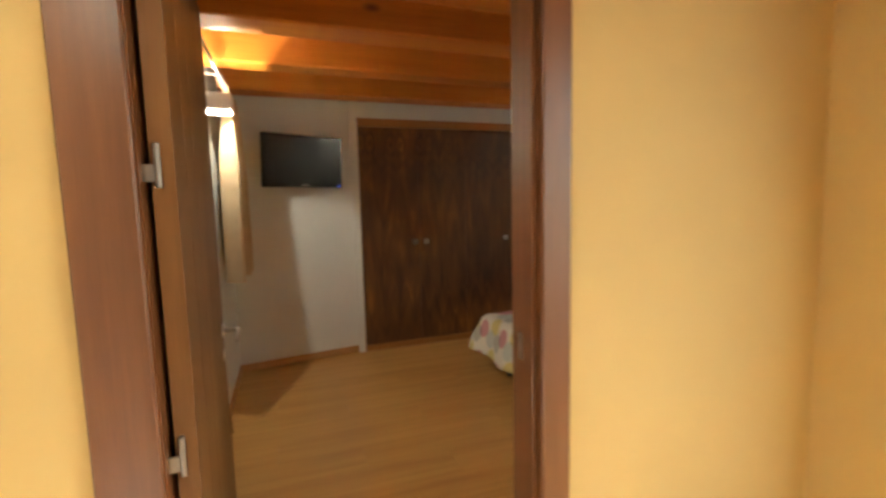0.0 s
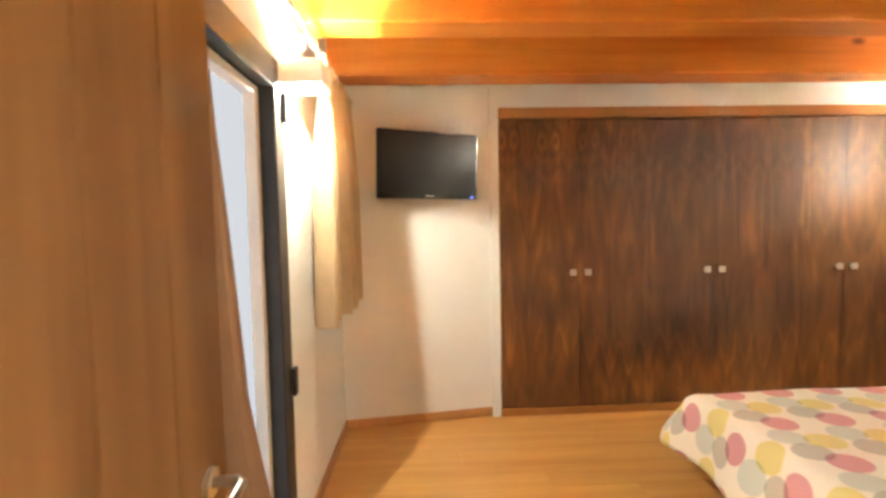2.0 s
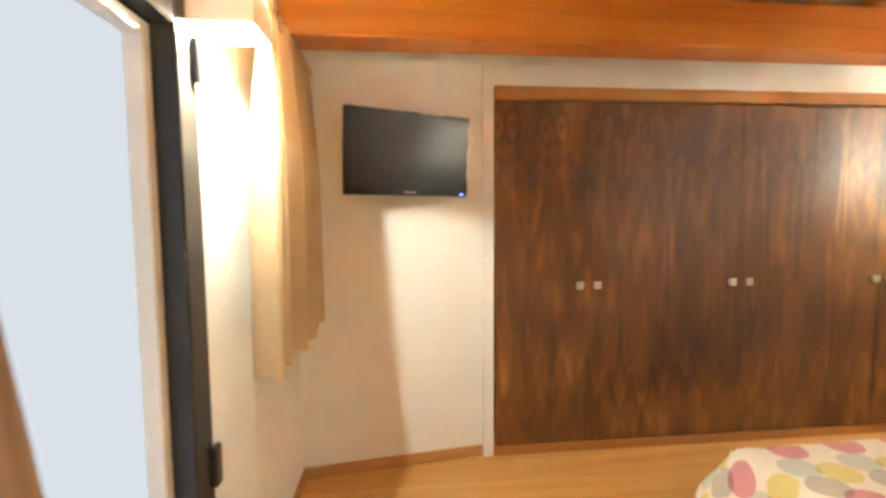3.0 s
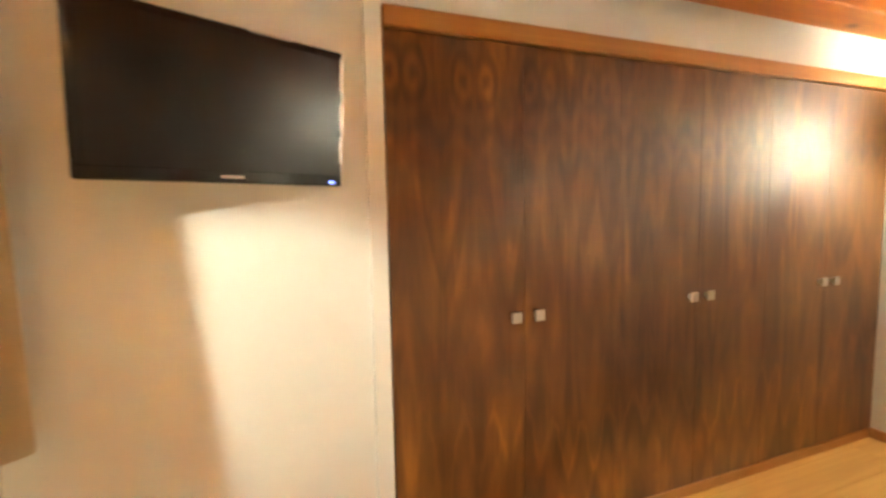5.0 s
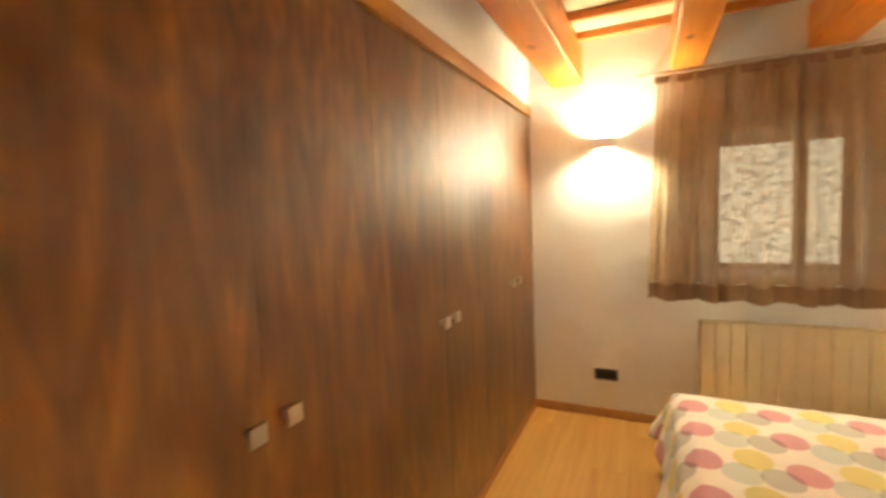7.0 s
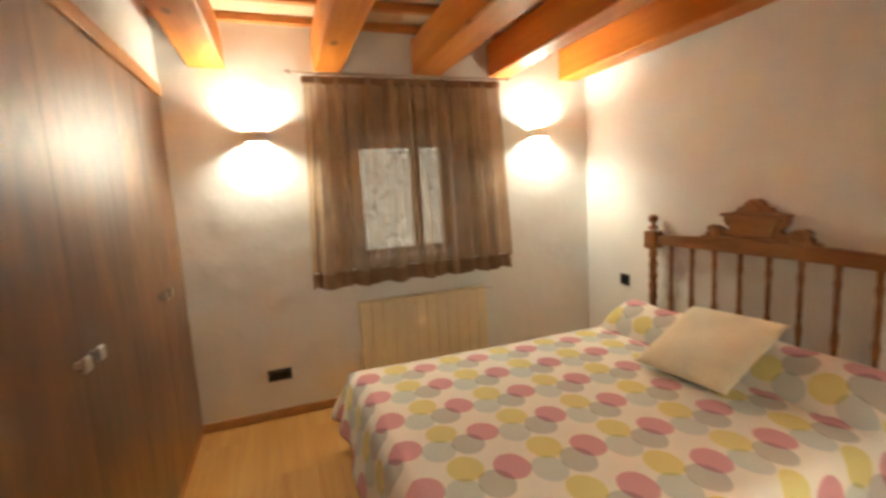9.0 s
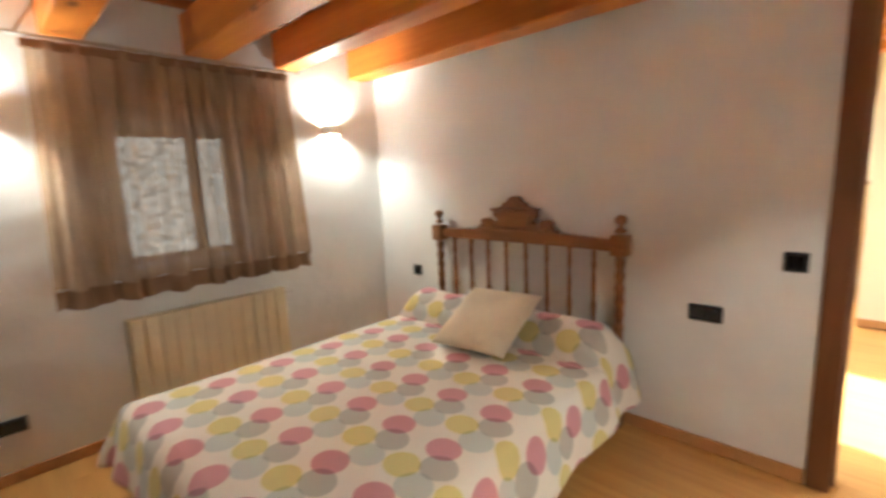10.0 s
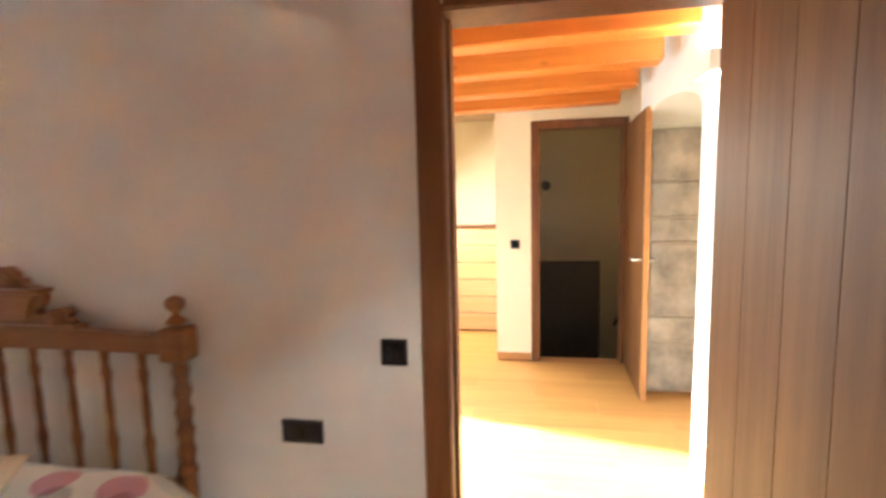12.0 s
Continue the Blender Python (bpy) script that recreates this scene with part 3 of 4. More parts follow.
def build_west_window():
    y0, y1, h = 0.72, 1.66, 1.92
    fr = thing("door_2", WEST - 0.08, (y0 + y1) / 2, 0, "balcony door with a dark anthracite frame and milky glass", "balcony door", kind="structure")
    hw = (y1 - y0) / 2
    for a, b, z0, z1 in ((-hw, -hw + 0.10, 0, h), (hw - 0.10, hw, 0, h), (-hw + 0.101, hw - 0.101, h - 0.11, h), (-hw + 0.101, hw - 0.101, 0, 0.08)):
        part("door_frame", box(-0.04, 0.085, a, b, z0, z1, 0.005), DARK_METAL, fr)
    for a, b, z0, z1 in ((hw - 0.135, hw - 0.102, 0.081, h - 0.112), (-hw + 0.102, -hw + 0.135, 0.081, h - 0.112), (-hw + 0.136, hw - 0.136, h - 0.145, h - 0.112)):
        part("sash", box(-0.035, 0.03, a, b, z0, z1, 0.004), WHITE_PAINT, fr, "white sash strip")
    # the pane glows by itself, no daylight passes through it
    g = part("pane", box(-0.02, -0.012, -hw + 0.136, hw - 0.136, 0.081, h - 0.146), PANE_GLOW, fr, "milky pane with a glow of its own for the daylight")
    for z in (0.65, 1.70):
        part("hinge", box(0.086, 0.104, hw - 0.03, hw + 0.006, z, z + 0.11, 0.004), BLACK_PLASTIC, fr, "black hinge")
    for yc, w, hgt, name, seed in ((2.20, 0.88, 1.06, "tan curtain gathered to the side of the balcony door", 9),):
        c = thing("curtain", WEST + 0.115, yc, 2.03, name, "curtain")
        part("cloth", curtain_sheet(w * 0.86, hgt + 0.09, 5.6, 0.046, seed, 130, 28, w * 0.14), CURTAIN_W, c, smooth=True)
        part("heading", box(-0.010, 0.010, -w * 0.43, w * 0.43, -0.030, -0.004, 0.004), CURTAIN_W, c)
    c = thing("curtain", WEST + 0.075, 0.76, 2.03, "long brown curtain gathered behind the open door", "curtain")
    bm = bmesh.new()
    rows = []
    for j in range(31):
        z = -1.80 * j / 30
        wd = 0.045 + 0.21 * (-z) / 1.15 + 0.22 * max(0.0, -z - 1.15)
        rows.append([bm.verts.new((0.026 * math.sin(i / 48 * 22 + 0.5 * math.sin(z * 2)) + 0.010 * math.sin(i / 48 * 51), -0.04 + (wd + 0.04) * i / 48, z)) for i in range(49)])
    for a, b in zip(rows, rows[1:]):
        for i in range(48):
            bm.faces.new((a[i], a[i + 1], b[i + 1], b[i]))
    part("cloth", bm, CURTAIN_B, c, smooth=True)
    rod = thing("curtain_rod", WEST + 0.105, 1.70, 2.045, "thin dark steel curtain rod", "curtain rod")
    part("rod", tube([(0, -0.98, 0), (0, 0.98, 0)], 0.008, 10), STEEL, rod, smooth=True)
    for y in (-0.9, 0.0, 0.9):
        part("bracket", box(-0.105, 0.0, y - 0.006, y + 0.006, -0.006, 0.006, 0.002), STEEL, rod)
    for i in range(9):
        ys = 0.06 + i * 0.105
        ring = [(0.016 * math.cos(a), ys, 0.016 * math.sin(a) - 0.006) for a in [2 * math.pi * k / 14 for k in range(15)]]
        part("ring", tube(ring, 0.003, 6), STEEL, rod)


def build_sconce(name, x, y, z, facing, label, width=0.115, height=0.072, depth=0.11, watts=SCONCE_WATTS, soft=0.022, back=0.55, drop=0.0):
    """Box wall lamp, open above and below, its lamp in the middle."""
    t = thing(name, x, y, z, label, "wall lamp", "wall lamps")
    d = depth * facing
    lo, hi = sorted((d, d - 0.006 * facing))
    part("front_plate", box(lo, hi, -width / 2, width / 2, -height / 2, height / 2, 0.001), SCONCE_WHITE, t)
    lo, hi = sorted((0.0, 0.006 * facing))
    part("back_plate", box(lo, hi, -width / 2, width / 2, -height / 2, height / 2, 0.001), SCONCE_WHITE, t)
    lo, hi = sorted((0.0062 * facing, d - 0.0062 * facing))
    for s in (-1, 1):
        ys = sorted((s * width / 2, s * (width / 2 - 0.006)))
        part("side_plate", box(lo, hi, ys[0], ys[1], -height / 2, height / 2, 0.001), SCONCE_WHITE, t)
    part("bulb", moved(lathe([(0.004, -0.006), (0.010, -0.004), (0.010, 0.004), (0.004, 0.006)], 12, "y"), Matrix.Translation((d * back, 0.03, 0))), BULB, t, "lit lamp capsule")
    point_lamp("lamp_light", x + d * back, y, z + drop, watts, WARM, soft)


def build_sconces():
    build_sconce("wall_lamp", EAST, 2.37, 1.767, -1, "white up-and-down wall lamp beside the curtain, lit")
    build_sconce("wall_lamp", EAST, 0.46, 1.772, -1, "white up-and-down wall lamp beside the curtain, lit")
    build_sconce("wall_lamp", WEST, 1.69, 1.885, 1, "white up-and-down wall lamp above the balcony door, lit", 0.16, 0.09, 0.165, 4.35, 0.006, 0.68, -0.013)
    build_sconce("wall_lamp", HALL_W, -0.80, 2.0, 1, "white up-and-down wall lamp on the landing, lit", 0.16, 0.09, 0.10, HALL_WATTS, 0.04)


def build_tv():
    t = thing("television", 0.045, 2.687, 1.671, "black flat television tilted on a wall bracket", "television", rz=23.6)
    w, h = 0.675, 0.408
    tilt = pose(0, 0, 0, 5.0)
    part("housing", moved(box(-w / 2, w / 2, 0.0, 0.034, -h / 2, h / 2, 0.006, 2), tilt), GLOSS_BLACK, t)
    part("screen", moved(box(-w / 2 + 0.022, w / 2 - 0.022, -0.0035, 0.002, -h / 2 + 0.035, h / 2 - 0.022), tilt), SCREEN, t, "switched-off matt dark screen")
    part("bottom_bezel", moved(box(-w / 2 + 0.004, w / 2 - 0.004, -0.004, 0.001, -h / 2 + 0.004, -h / 2 + 0.033, 0.001), tilt), GLOSS_BLACK, t)
    part("name_bar", moved(box(-0.03, 0.03, -0.0055, -0.0042, -h / 2 + 0.014, -h / 2 + 0.022), tilt), GREY_BAR, t)
    part("standby_light", moved(box(w / 2 - 0.05, w / 2 - 0.03, -0.0055, -0.0042, -h / 2 + 0.010, -h / 2 + 0.015), tilt), BLUE_LED, t, "small blue standby light")
    for z0, z1 in ((-0.13, -0.05), (-0.03, 0.05), (0.09, 0.185)):
        part("edge_trim", moved(box(w / 2 - 0.009, w / 2 + 0.002, -0.0025, 0.012, z0, z1, 0.001), tilt), STEEL, t, "bright steel strip for edge trim and glint")
    # short steel strip added to draw a glint on the top edge
    part("top_glint", moved(box(0.05, 0.17, -0.0025, 0.012, h / 2 - 0.006, h / 2 + 0.001, 0.001), tilt), STEEL, t, "bright steel strip for edge trim and glint")
    part("bracket_plate", moved(box(-0.1, 0.1, 0.035, 0.050, -0.1, 0.1, 0.003), tilt), BLACK_PLASTIC, t)
    part("bracket_arm", tube([(0, 0.045, 0), (-0.02, 0.085, 0), (-0.03, 0.112, 0)], 0.016), BLACK_PLASTIC, t)
    part("wall_plate", moved(box(-0.06, 0.06, -0.006, 0.006, -0.1, 0.1), pose(-0.03, 0.108, 0, 0, 0, -12.9)), BLACK_PLASTIC, t)


def plate(name, x, y, z, w, h, face, label, category, n):
    """Dark switch or socket plate with its modules. face: +1 looks north, -1 looks west, 2 looks north from the landing."""
    t = thing(name, x, y, z, label, category, "", 0.0 if face == 1 else 90.0)
    part("plate", box(-w / 2, w / 2, 0.0, 0.010, -h / 2, h / 2, 0.003, 2), BLACK_PLASTIC, t)
    mw = (w - 0.024) / n
    for i in range(n):
        x0 = -w / 2 + 0.012 + i * mw
        part("module", box(x0 + 0.001, x0 + mw - 0.001, 0.0102, 0.013, -h / 2 + 0.014, h / 2 - 0.014, 0.001), GLOSS_BLACK, t)


def build_plates():
    plate("light_switch", 0.632, 0.0, 0.987, 0.085, 0.085, 1, "black square light switch beside the door", "light switch", 2)
    plate("wall_socket", 0.957, 0.0, 0.706, 0.145, 0.08, 1, "black double wall socket beside the bed", "socket", 2)
    plate("wall_socket", 2.965, 0.0, 0.69, 0.085, 0.08, 1, "black wall socket beside the headboard", "socket", 1)
    plate("wall_socket", EAST, 2.383, 0.288, 0.145, 0.075, -1, "black double wall socket low on the wall", "socket", 2)
    plate("light_switch", 0.27, HALL_S, 1.06, 0.08, 0.08, 1, "dark light switch beside the stair door", "light switch", 1)


def build_radiator():
    t = thing("radiator", EAST - 0.055, 1.405, 0.12, "cream enamelled column radiator under the window", "radiator")
    n, w, h = 12, 0.91, 0.58
    p = w / n
    for i in range(n):
        y = -w / 2 + (i + 0.5) * p
        part("column", box(-0.035, 0.035, y - p / 2 + 0.0012, y + p / 2 - 0.0012, 0.0, h, 0.004, 2), RADIATOR, t)
    part("header", box(-0.02, 0.02, -w / 2 + 0.01, w / 2 - 0.01, 0.03, 0.07), RADIATOR, t)
    part("header", box(-0.02, 0.02, -w / 2 + 0.01, w / 2 - 0.01, h - 0.08, h - 0.04), RADIATOR, t)
    part("valve", merge(moved(lathe([(0.012, 0), (0.012, 0.03), (0.018, 0.03), (0.018, 0.06)], 12, "y"), Matrix.Translation((0, -w / 2 - 0.06, h - 0.03)))), WHITE_PAINT, t)
    for y in (-0.3, 0.3):
        part("bracket", box(0.03, 0.055, y - 0.012, y + 0.012, 0.40, 0.44), WHITE_PAINT, t)
    part("pipe", tube([(0, -w / 2 - 0.03, 0.05), (0, -w / 2 - 0.03, -0.118)], 0.008), RADIATOR, t)


BED_X0, BED_X1, BED_Y0, BED_Y1, BED_TOP = 1.325, 2.74, 0.10, 1.97, 0.455


def build_bed():
    cx = (BED_X0 + BED_X1) / 2
    b = thing("bed", cx, 0, 0, "wooden bed with an old turned spindle headboard", "bed")
    hx = 0.653
    post = [(0.014, 0.30), (0.024, 0.30), (0.024, 0.55), (0.030, 0.57), (0.020, 0.60), (0.028, 0.64), (0.021, 0.67), (0.029, 0.71), (0.021, 0.74), (0.029, 0.78),
            (0.020, 0.81), (0.029, 0.85), (0.020, 0.88), (0.028, 0.92), (0.022, 0.945), (0.034, 0.955), (0.034, 0.96)]
    top = [(0.020, 1.075), (0.034, 1.083), (0.026, 1.095), (0.014, 1.105), (0.013, 1.115), (0.026, 1.128), (0.032, 1.143), (0.028, 1.158), (0.014, 1.168), (0.004, 1.172)]
    for s in (-1, 1):
        ps = part("post", merge(moved(lathe(post, 18), Matrix.Translation((0, 0, 0))), moved(box(-0.046, 0.046, -0.040, 0.040, 0.955, 1.068, 0.012, 2), Matrix.Identity(4)),
                                lathe(top, 18), box(-0.026, 0.026, -0.026, 0.026, 0.0, 0.30, 0.004)), BED_WOOD, b)
        ps.location = (s * hx - 0.029, 0.055, 0)
    rail = prism([(-hx + 0.04, 0.978), (-0.33, 0.984), (0.33, 0.984), (hx - 0.04, 0.978), (hx - 0.04, 1.040), (0.30, 1.055), (-0.30, 1.055), (-hx + 0.04, 1.040)], 0.033, 0.077)
    part("top_rail", rail, BED_WOOD, b).location.x = -0.029
    part("lower_rail", box(-hx + 0.02, hx - 0.02, 0.04, 0.07, 0.46, 0.53, 0.004), BED_WOOD, b).location.x = -0.029
    # carved crest in steps and scrolls
    half = [(0.262, 1.056), (0.268, 1.082), (0.250, 1.094), (0.262, 1.110), (0.235, 1.128), (0.195, 1.124), (0.165, 1.108), (0.140, 1.098), (0.128, 1.118), (0.150, 1.135),
            (0.162, 1.160), (0.150, 1.190), (0.118, 1.200), (0.092, 1.206), (0.078, 1.228), (0.058, 1.226), (0.045, 1.248), (0.02, 1.266)]
    crest = prism([(x, z) for x, z in half] + [(-x, z) for x, z in half[::-1]], 0.038, 0.072)
    part("crest", crest, BED_WOOD, b, "carved stepped crest").location.x = -0.029
    part("crest_ledge", box(-0.29, 0.29, 0.024, 0.082, 1.052, 1.068, 0.004), BED_WOOD, b).location.x = -0.029
    part("crest_panel", prism([(-0.10, 1.085), (0.10, 1.085), (0.118, 1.145), (0.135, 1.165), (0.118, 1.182), (-0.118, 1.182), (-0.135, 1.165), (-0.118, 1.145)], 0.070, 0.086), BED_WOOD, b).location.x = -0.029
    part("crest_cornice", box(-0.168, 0.168, 0.032, 0.094, 1.176, 1.194, 0.006, 2), BED_WOOD, b).location.x = -0.029
    part("crest_rosette", prism([(-0.045, 1.202), (0.045, 1.202), (0.030, 1.232), (0.0, 1.250), (-0.030, 1.232)], 0.071, 0.084), BED_WOOD, b).location.x = -0.029
    for s in (-1, 1):
        part("scroll", moved(lathe([(0.0, 0.068), (0.024, 0.068), (0.028, 0.078), (0.018, 0.084), (0.0, 0.080)], 18, "y"), Matrix.Translation((s * 0.20 - 0.029, 0, 1.09))), BED_WOOD, b, smooth=True)
    spin = [(0.012, 0.53), (0.013, 0.60), (0.018, 0.66), (0.012, 0.70), (0.014, 0.78), (0.011, 0.86), (0.017, 0.90), (0.012, 0.93), (0.015, 0.985)]
    for i in range(8):
        s = part("spindle", lathe(spin, 10), BED_WOOD, b, smooth=True)
        s.location = (-0.539 + i * 1.02 / 7, 0.055, 0)
    part("mattress", box(BED_X0 + 0.02 - cx, BED_X1 - 0.02 - cx, BED_Y0 + 0.01, BED_Y1 - 0.02, 0.20, BED_TOP - 0.02, 0.05, 3), CUSHION, b)
    part("base", box(BED_X0 + 0.04 - cx, BED_X1 - 0.04 - cx, BED_Y0, BED_Y1 - 0.04, 0.15, 0.198, 0.005), DARK_METAL, b)
    for x in (BED_X0 + 0.09, BED_X1 - 0.09):
        for y in (0.30, BED_Y1 - 0.12):
            part("leg", moved(lathe([(0.018, 0), (0.024, 0.149)], 12), Matrix.Translation((x - cx, y, 0))), DARK_METAL, b)


def build_coverlet():
    """Printed coverlet: drawn over the pillow at the head, flat on top, hanging at both sides and the foot."""
    hang = 0.31
    w, l = BED_X1 - BED_X0, BED_Y1 - BED_Y0
    nx, ny = 96, 150
    bm = bmesh.new()
    uvl = bm.loops.layers.uv.new("UVMap")
    grid, uvs = [], {}

    def bend(d, r=0.05):
        """Distance past the edge -> how far out and how far down the cloth lies."""
        if d <= 0:
            return d, 0.0
        q = r * math.pi / 2
        if d < q:
            return r * math.sin(d / r) , r * (1 - math.cos(d / r))
        return r + (d - q) * 0.24, r + (d - q) * 0.965

    # cloth drawn over the long pillow: (distance from the headboard, rise), then flat
    head = [(-0.02, 0.05), (0.0, 0.10), (0.035, 0.142), (0.09, 0.162), (0.15, 0.162), (0.205, 0.144), (0.245, 0.112), (0.270, 0.070), (0.280, 0.028), (0.290, -0.016), (0.320, -0.008), (0.36, 0.0)]
    run = [0.0]
    for a, b in zip(head, head[1:]):
        run.append(run[-1] + math.hypot(b[0] - a[0], b[1] - a[1]))
    slack = run[-1] - head[-1][0]

    def along(q):
        """Length of cloth from the headboard -> place and rise."""
        if q >= run[-1]:
            return q - slack, 0.0
        k = max(i for i in range(len(run) - 1) if run[i] <= q)
        f = (q - run[k]) / (run[k + 1] - run[k])
        return head[k][0] + f * (head[k + 1][0] - head[k][0]), head[k][1] + f * (head[k + 1][1] - head[k][1])

    for j in range(ny + 1):
        cloth_v = (l + hang + slack) * j / ny
        row = []
        for i in range(nx + 1):
            u = -hang + (w + 2 * hang) * i / nx
            v, rise = along(cloth_v)
            dx, dy = max(-u, u - w, 0.0) + 0.0, max(v - l, 0.0)
            side = -1 if u < w / 2 else 1
            ox_, dn1 = bend(max(-u, u - w)) if max(-u, u - w) > 0 else (0.0, 0.0)
            oy_, dn2 = bend(v - l) if v > l else (0.0, 0.0)
            x = min(max(u, 0), w) + (side * ox_ if dx > 0 else 0)
            y = min(v, l) + (oy_ if dy > 0 else 0)
            down = max(dn1, dn2)
            if dx > 0 and dy > 0:
                k = 0.55 * min(dn1, dn2)
                x += side * k * 0.25
                y += k * 0.25
            over = max(-u, u - w)
            soft = min(1.0, max(0.0, 0.5 - over / 0.16))
            rise *= soft * soft * (3 - 2 * soft) * (1 + 0.10 * noise.noise(Vector((u * 4, 3, 1))))
            z = BED_TOP - down * (1.0 if v > 0.6 else 0.82 + 0.18 * max(0.0, v) / 0.6) + rise
            # soft lumps on top, pleats where it hangs
            z += 0.006 * noise.noise(Vector((u * 3.1, v * 2.7, 1.0))) + 0.003 * noise.noise(Vector((u * 9, v * 8, 4.0)))
            z += 0.012 * (1 - abs(2 * u / w - 1) ** 3) if 0 < u < w and 0.3 < v < l else 0
            pl = down / hang
            if dx > 0:
                x += side * pl * (0.022 * math.sin(v * 17 + 1.5 * math.sin(v * 5)) + 0.015 * noise.noise(Vector((v * 6, 2, side))))
            if dy > 0:
                y += pl * (0.020 * math.sin(u * 16 + 1.2 * math.sin(u * 4)) + 0.012 * noise.noise(Vector((u * 6, 7, 0))))
            vert = bm.verts.new((x + BED_X0, y + BED_Y0, z))
            uvs[vert] = (u, cloth_v - slack)
            row.append(vert)
        grid.append(row)
    for j in range(ny):
        for i in range(nx):
            fc = bm.faces.new((grid[j][i], grid[j][i + 1], grid[j + 1][i + 1], grid[j + 1][i]))
            for lp in fc.loops:
                lp[uvl].uv = uvs[lp.vert]
    ob = part("coverlet", bm, QUILT, None, smooth=True)
    sol = ob.modifiers.new("thick", "SOLIDIFY")
    sol.thickness, sol.offset = 0.008, 1.0
    tagged(ob, "white cotton coverlet printed with pink, yellow and grey ovals", "bedspread")


def build_cushion():
    n, s = 26, 0.47
    bm = bmesh.new()
    for side in (1, -1):
        g = []
        for j in range(n + 1):
            row = []
            for i in range(n + 1):
                a, b = 2 * i / n - 1, 2 * j / n - 1
                pin = 1 - 0.07 * (1 - a * a) * abs(b) ** 4
                pin2 = 1 - 0.07 * (1 - b * b) * abs(a) ** 4
                t = 0.058 * ((1 - a ** 4) * (1 - b ** 4)) ** 0.55
                t += 0.004 * noise.noise(Vector((a * 2, b * 2, side))) * (1 - a * a) * (1 - b * b)
                row.append(bm.verts.new((a * s / 2 * pin2, b * s / 2 * pin, side * t)))
            g.append(row)
        for j in range(n):
            for i in range(n):
                q = (g[j][i], g[j][i + 1], g[j + 1][i + 1], g[j + 1][i])
                bm.faces.new(q if side > 0 else q[::-1])
    bmesh.ops.remove_doubles(bm, verts=bm.verts, dist=0.0005)
    ob = part("cushion", bm, CUSHION, None, smooth=True)
    across, up = Vector((1.0, 0.05, -0.03)).normalized(), Vector((0.07, -0.88, 0.46))
    face = across.cross(up).normalized()
    up = face.cross(across)
    ob.matrix_basis = Matrix.Translation((1.895, 0.50, 0.625)) @ Matrix((across, up, face)).transposed().to_4x4()
    tagged(ob, "square cream linen cushion lying on the pillow end of the bed", "cushion")


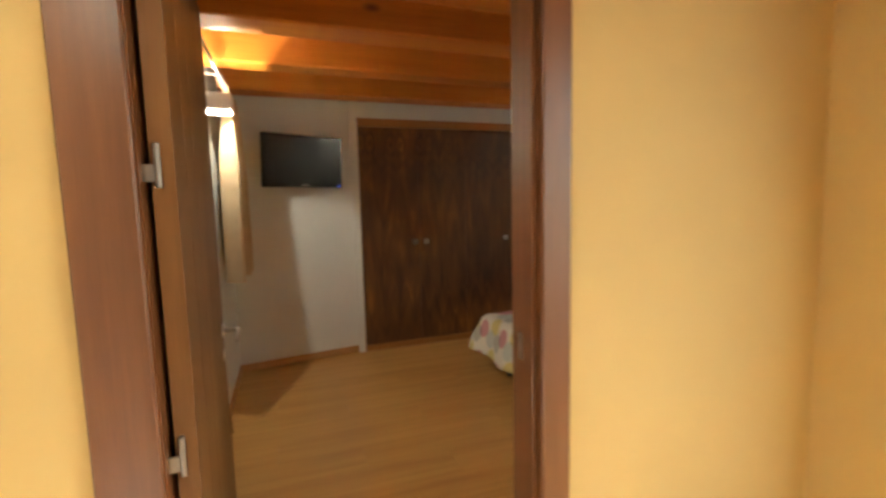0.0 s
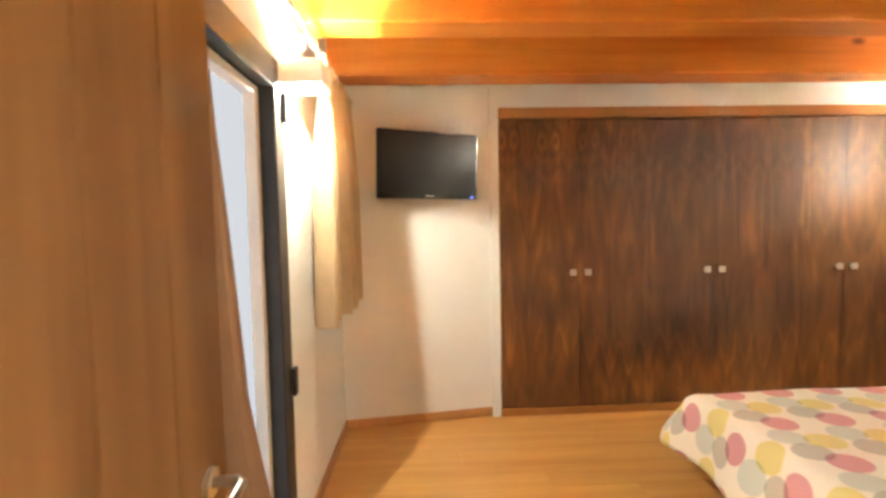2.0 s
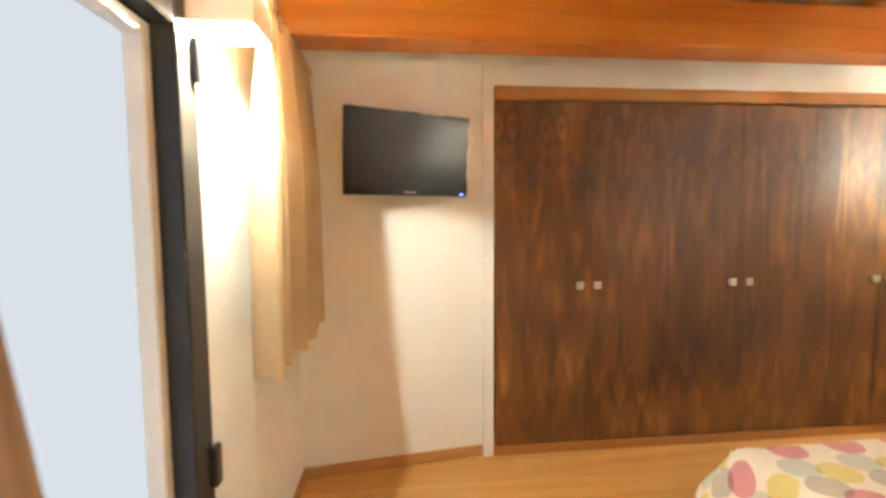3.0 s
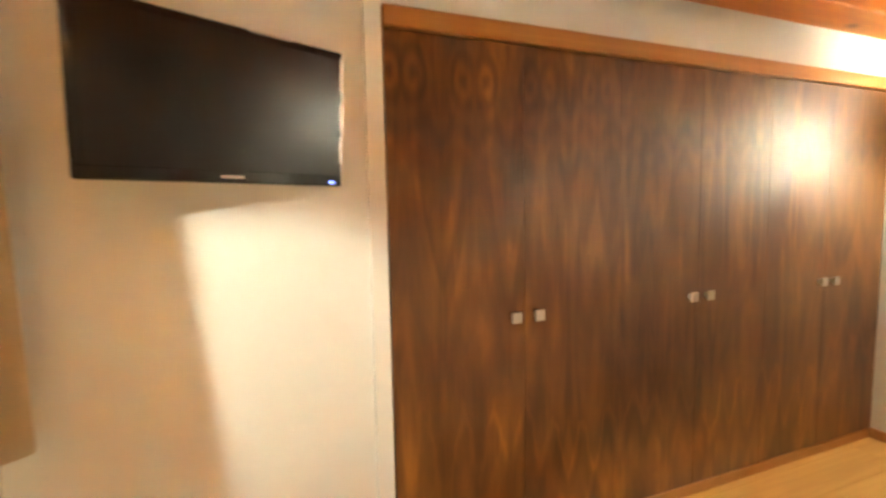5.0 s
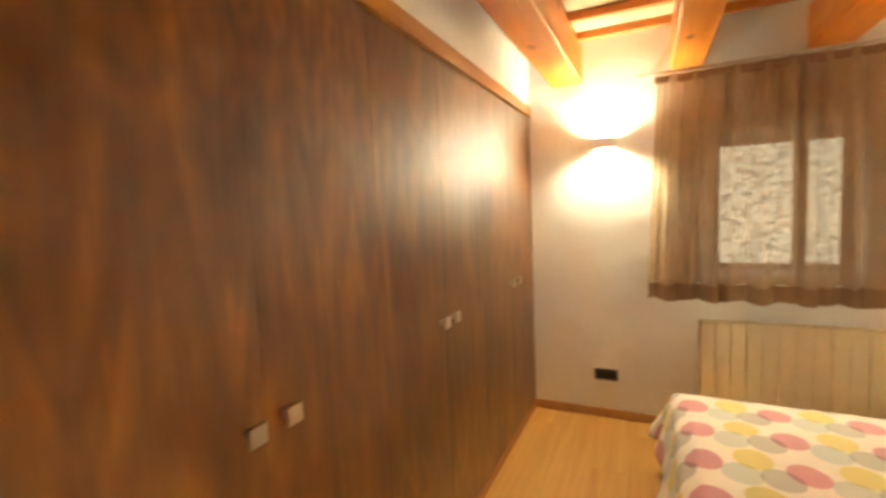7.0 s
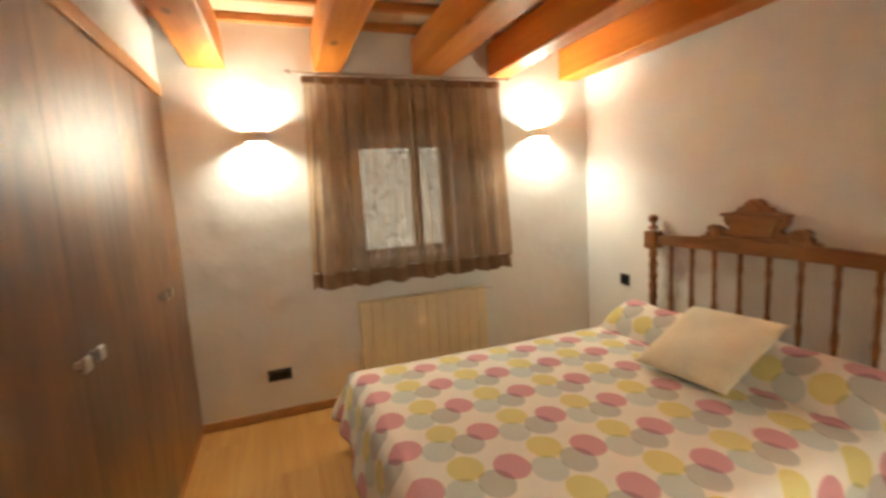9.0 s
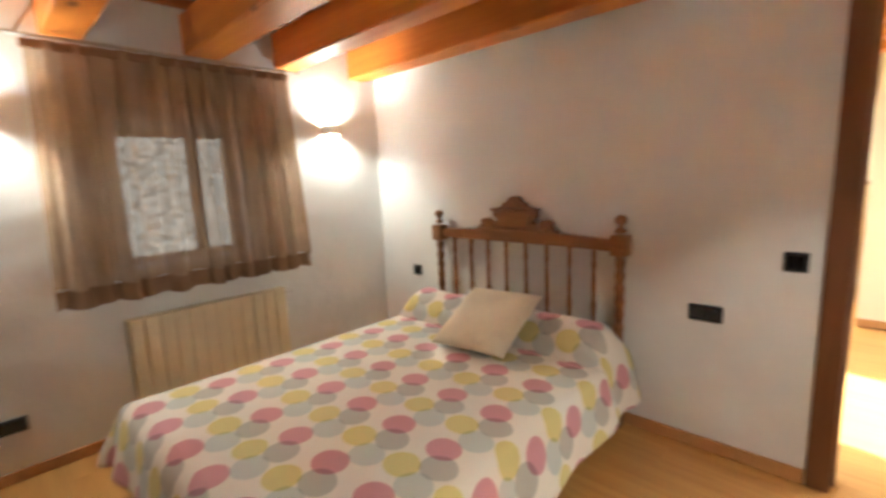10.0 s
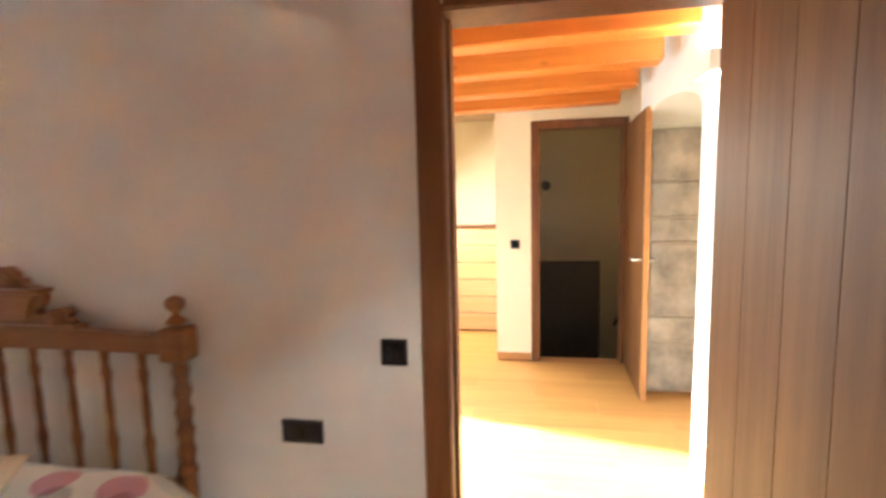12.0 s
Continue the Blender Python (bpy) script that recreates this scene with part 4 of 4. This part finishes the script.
def build_landing():
    # west wall with its deep stone-lined niche, stair-door wall, far passage
    arch = [(-2.134, 2.6), (-2.134, 1.93)] + [(-1.5775 - 0.5265 * math.cos(math.pi * k / 16), 1.93 - 0.06 * k / 16 + 0.135 * math.sin(math.pi * k / 16)) for k in range(17)] + [(-1.051, 2.6)]
    lintel = moved(prism(arch, -HALL_W, 0.45 - HALL_W), Matrix.Rotation(math.pi / 2, 4, "Z"))
    setting("wall_landing_west", merge(box(HALL_W - 0.45, HALL_W, -1.05, BACK, 0, 2.6), lintel), ROUGH_WALL,
            "pale plaster landing wall beside a window niche")
    setting("wall_landing_pier", box(-1.2, -0.70, -2.8, -2.135, 0, 2.6), CREAM_WALL, "plaster behind the exposed stone jamb")
    dl, dr, dh = -0.665, 0.12, 2.07
    setting("wall_landing_south", merge(box(dr, 0.44, HALL_S - 0.12, HALL_S, 0, 2.6), box(dl - 0.05, dr, HALL_S - 0.12, HALL_S, dh, 2.6)), CREAM_WALL,
            "cream landing wall round the stair door")
    setting("wall_passage_west", box(0.32, 0.44, -4.6, HALL_S - 0.121, -0.12, 2.6), CREAM_WALL, "cream wall of the far passage")
    setting("wall_passage_south", box(0.441, 2.0, -4.4, -4.3, 0, 2.6), CREAM_WALL, "cream wall at the end of the passage")
    setting("wall_landing_east", merge(box(HALL_E, HALL_E + 0.1, -0.70, BACK, 0, 2.6), box(HALL_E, HALL_E + 0.1, -4.3, -1.85, 0, 2.6), box(HALL_E, HALL_E + 0.1, -1.85, -0.70, 2.05, 2.6)), OCHRE_WALL, "ochre painted landing wall")
    # stone jamb of the niche, block by block
    t = thing("stone_jamb", -0.95, -2.135, 0, "exposed limestone blocks lining the window niche", "stone jamb", kind="structure")
    rng = random.Random(11)
    for z0, z1 in ((0.0, 0.39), (0.39, 0.58), (0.58, 1.12), (1.12, 1.30), (1.30, 1.56), (1.56, 1.93), (1.93, 2.15)):
        part("stone", box(-0.24, 0.255, 0.0, 0.030 + rng.uniform(0, 0.016), z0 + 0.006, z1 - 0.006, 0.014, 2), STONE, t)
    part("joint", box(-0.24, 0.245, 0.0, 0.022, 0, 2.15), MORTAR, t)
    setting("wall_niche_back", merge(box(-1.25, -1.08, -2.134, BACK, 0, 2.6), box(-1.079, HALL_W - 0.451, -1.05, BACK, 0, 2.6)), CREAM_WALL, "plaster at the back of the niche")
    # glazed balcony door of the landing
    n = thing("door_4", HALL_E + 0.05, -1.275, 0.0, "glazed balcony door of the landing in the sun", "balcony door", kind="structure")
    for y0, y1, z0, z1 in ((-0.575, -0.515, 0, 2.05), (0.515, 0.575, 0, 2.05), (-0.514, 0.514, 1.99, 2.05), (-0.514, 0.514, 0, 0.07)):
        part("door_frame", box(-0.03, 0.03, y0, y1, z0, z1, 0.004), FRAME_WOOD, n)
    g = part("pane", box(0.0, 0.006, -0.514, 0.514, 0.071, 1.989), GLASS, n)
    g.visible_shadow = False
    # stair door frame and its open leaf
    fr = thing("door_3", (dl + dr) / 2, HALL_S, 0, "brown wooden frame of the stair door", "door frame", kind="structure")
    l, r = dl - (dl + dr) / 2, dr - (dl + dr) / 2
    for x0, x1 in ((l - 0.01, l + 0.03), (r - 0.065, r + 0.01)):
        part("casing", box(x0, x1, -0.12, 0.014, 0, dh + 0.05, 0.004), FRAME_WOOD, fr)
    part("casing", box(l + 0.031, r - 0.066, -0.12, 0.013, dh - 0.02, dh + 0.05, 0.004), FRAME_WOOD, fr)
    leaf = thing("door_leaf", dl + 0.01, HALL_S + 0.02, 0.008, "brown wooden stair door standing open, seen edge on", "door", rz=86.0)
    part("panel", box(0, 0.76, -0.0, 0.04, 0, dh - 0.03, 0.003), LEAF_WOOD, leaf)
    part("edge_strip", box(0.7605, 0.763, 0.001, 0.039, 0.002, dh - 0.032), SKIRT_WOOD, leaf)
    for s, y in ((1, 0.04), (-1, 0.0)):
        part("door_handle", tube([(0.70, y, 1.0), (0.70, y + s * 0.05, 1.0), (0.69, y + s * 0.055, 1.0), (0.58, y + s * 0.055, 1.0)], 0.009), STEEL, leaf, "steel lever handle")
    # stairwell, closed by an unseen floor and lower walls against sky light
    for k, b in (("west", box(-1.3, -1.2, -4.6, HALL_S - 0.121, -1.5, 2.6)), ("south", box(-1.2, 0.319, -4.6, -4.5, -1.5, 2.6)),
                 ("east", box(0.32, 0.44, -4.6, HALL_S - 0.14, -1.5, -0.121)), ("north", box(-1.2, 0.32, HALL_S - 0.13, HALL_S - 0.121, -1.5, -0.125))):
        setting("wall_stair_" + k, b, CREAM_WALL, "bare white wall of the dark stairwell")
    setting("floor_stair", box(-1.3, 0.44, -4.6, HALL_S - 0.12, -1.6, -1.501), DARK_STAIR, "unseen dark floor that closes the stair shaft against the sky", "floor")
    lamp = thing("stair_lamp", -0.10, -4.5, 1.62, "small dark unlit lamp on the stairwell wall", "wall lamp")
    part("mount", box(-0.04, 0.04, 0.0, 0.02, -0.05, 0.05, 0.004), BLACK_PLASTIC, lamp)
    part("shade", moved(lathe([(0.02, 0.02), (0.05, 0.04), (0.06, 0.13), (0.05, 0.13)], 16, "y"), Matrix.Identity(4)), BLACK_PLASTIC, lamp)
    setting("wall_stair_front", box(-1.3, dl - 0.051, HALL_S - 0.12, -2.801, -1.5, 2.6), CREAM_WALL, "wall beside the stair door")
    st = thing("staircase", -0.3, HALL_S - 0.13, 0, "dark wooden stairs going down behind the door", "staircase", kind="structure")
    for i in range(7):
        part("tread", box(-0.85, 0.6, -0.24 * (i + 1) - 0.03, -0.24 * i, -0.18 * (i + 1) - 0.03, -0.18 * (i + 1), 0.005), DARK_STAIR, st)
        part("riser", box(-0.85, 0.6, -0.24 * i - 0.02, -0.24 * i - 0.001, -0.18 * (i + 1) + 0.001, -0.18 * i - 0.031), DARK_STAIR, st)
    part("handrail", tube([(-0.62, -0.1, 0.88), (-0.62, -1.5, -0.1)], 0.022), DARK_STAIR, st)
    # added dark sheet where the lower stairwell falls into darkness
    part("panel", box(-0.32, 0.54, -0.84, -0.80, -0.4, 0.78), DARK_STAIR, st, "dark sheet standing in for the darkness of the lower stairwell")
    pale = wood("pale oak", [(0.3, (0.55, 0.36, 0.17)), (0.7, (0.68, 0.48, 0.26))], 0, 0.45, 30, 0.3, 0.05, 3.0)
    ch = thing("low_cupboard", 0.95, -3.55, 0, "pale oak low cupboard with horizontal boards in the passage", "cupboard")
    for i in range(6):
        part("board", box(-0.50, 0.5, -0.3, 0.0, 0.02 + i * 0.19, 0.02 + (i + 1) * 0.19 - 0.008, 0.006), pale, ch)
    part("top", box(-0.505, 0.51, -0.31, 0.02, 1.16, 1.185, 0.004), FRAME_WOOD, ch)
    part("foot", box(-0.48, 0.48, -0.28, -0.02, 0.0, 0.019), FRAME_WOOD, ch)
    baseboard("baseboard", 0.135, HALL_S, 0.44, HALL_S, 0.07)
    baseboard("baseboard", HALL_W, BACK, HALL_W, -1.04, 0.07)


def build_floor():
    sub = setting("floor", merge(box(-1.6, EAST + 0.3, BACK - 0.0, 3.6, -0.12, -0.010), box(-1.6, 2.0, HALL_S - 0.13, BACK - 0.001, -0.12, -0.010), box(0.32, 2.0, -4.6, HALL_S - 0.131, -0.12, -0.010)),
                  SKIRT_WOOD, "warm oak laminate floor", "floor")
    lw, ll, gap = 0.195, 1.28, 0.0008
    meshes = {}

    def plank(x0, x1, y):
        n = round(x1 - x0, 2)
        if n < 0.05:
            return
        if n not in meshes:
            bm = box(0, n - gap, 0, lw - gap, -0.0095, 0.0, 0.0006)
            me = bpy.data.meshes.new("plank")
            bm.to_mesh(me)
            bm.free()
            me.materials.append(PLANK)
            meshes[n] = me
        ob = new("plank", meshes[n])
        ob.parent = sub
        ob.location = (x0, y, 0)

    rng = random.Random(21)
    y = -4.4
    r = 0
    while y < 2.9:
        a, b = (-0.56, EAST + 0.02) if y > -0.12 else ((-1.1, HALL_E + 0.02) if y > HALL_S - 0.1 else (0.40, HALL_E + 0.02))
        x = a - (r * 0.43) % ll
        while x < b:
            plank(max(x, a), min(x + ll, b), y)
            x += ll
        y += lw
        r += 1


build_walls()
build_ceiling()
build_baseboards()
build_doorway()
build_wardrobe()
build_east_window()
build_west_window()
build_sconces()
build_tv()
build_plates()
build_radiator()
build_bed()
build_coverlet()
build_cushion()
build_landing()
build_floor()
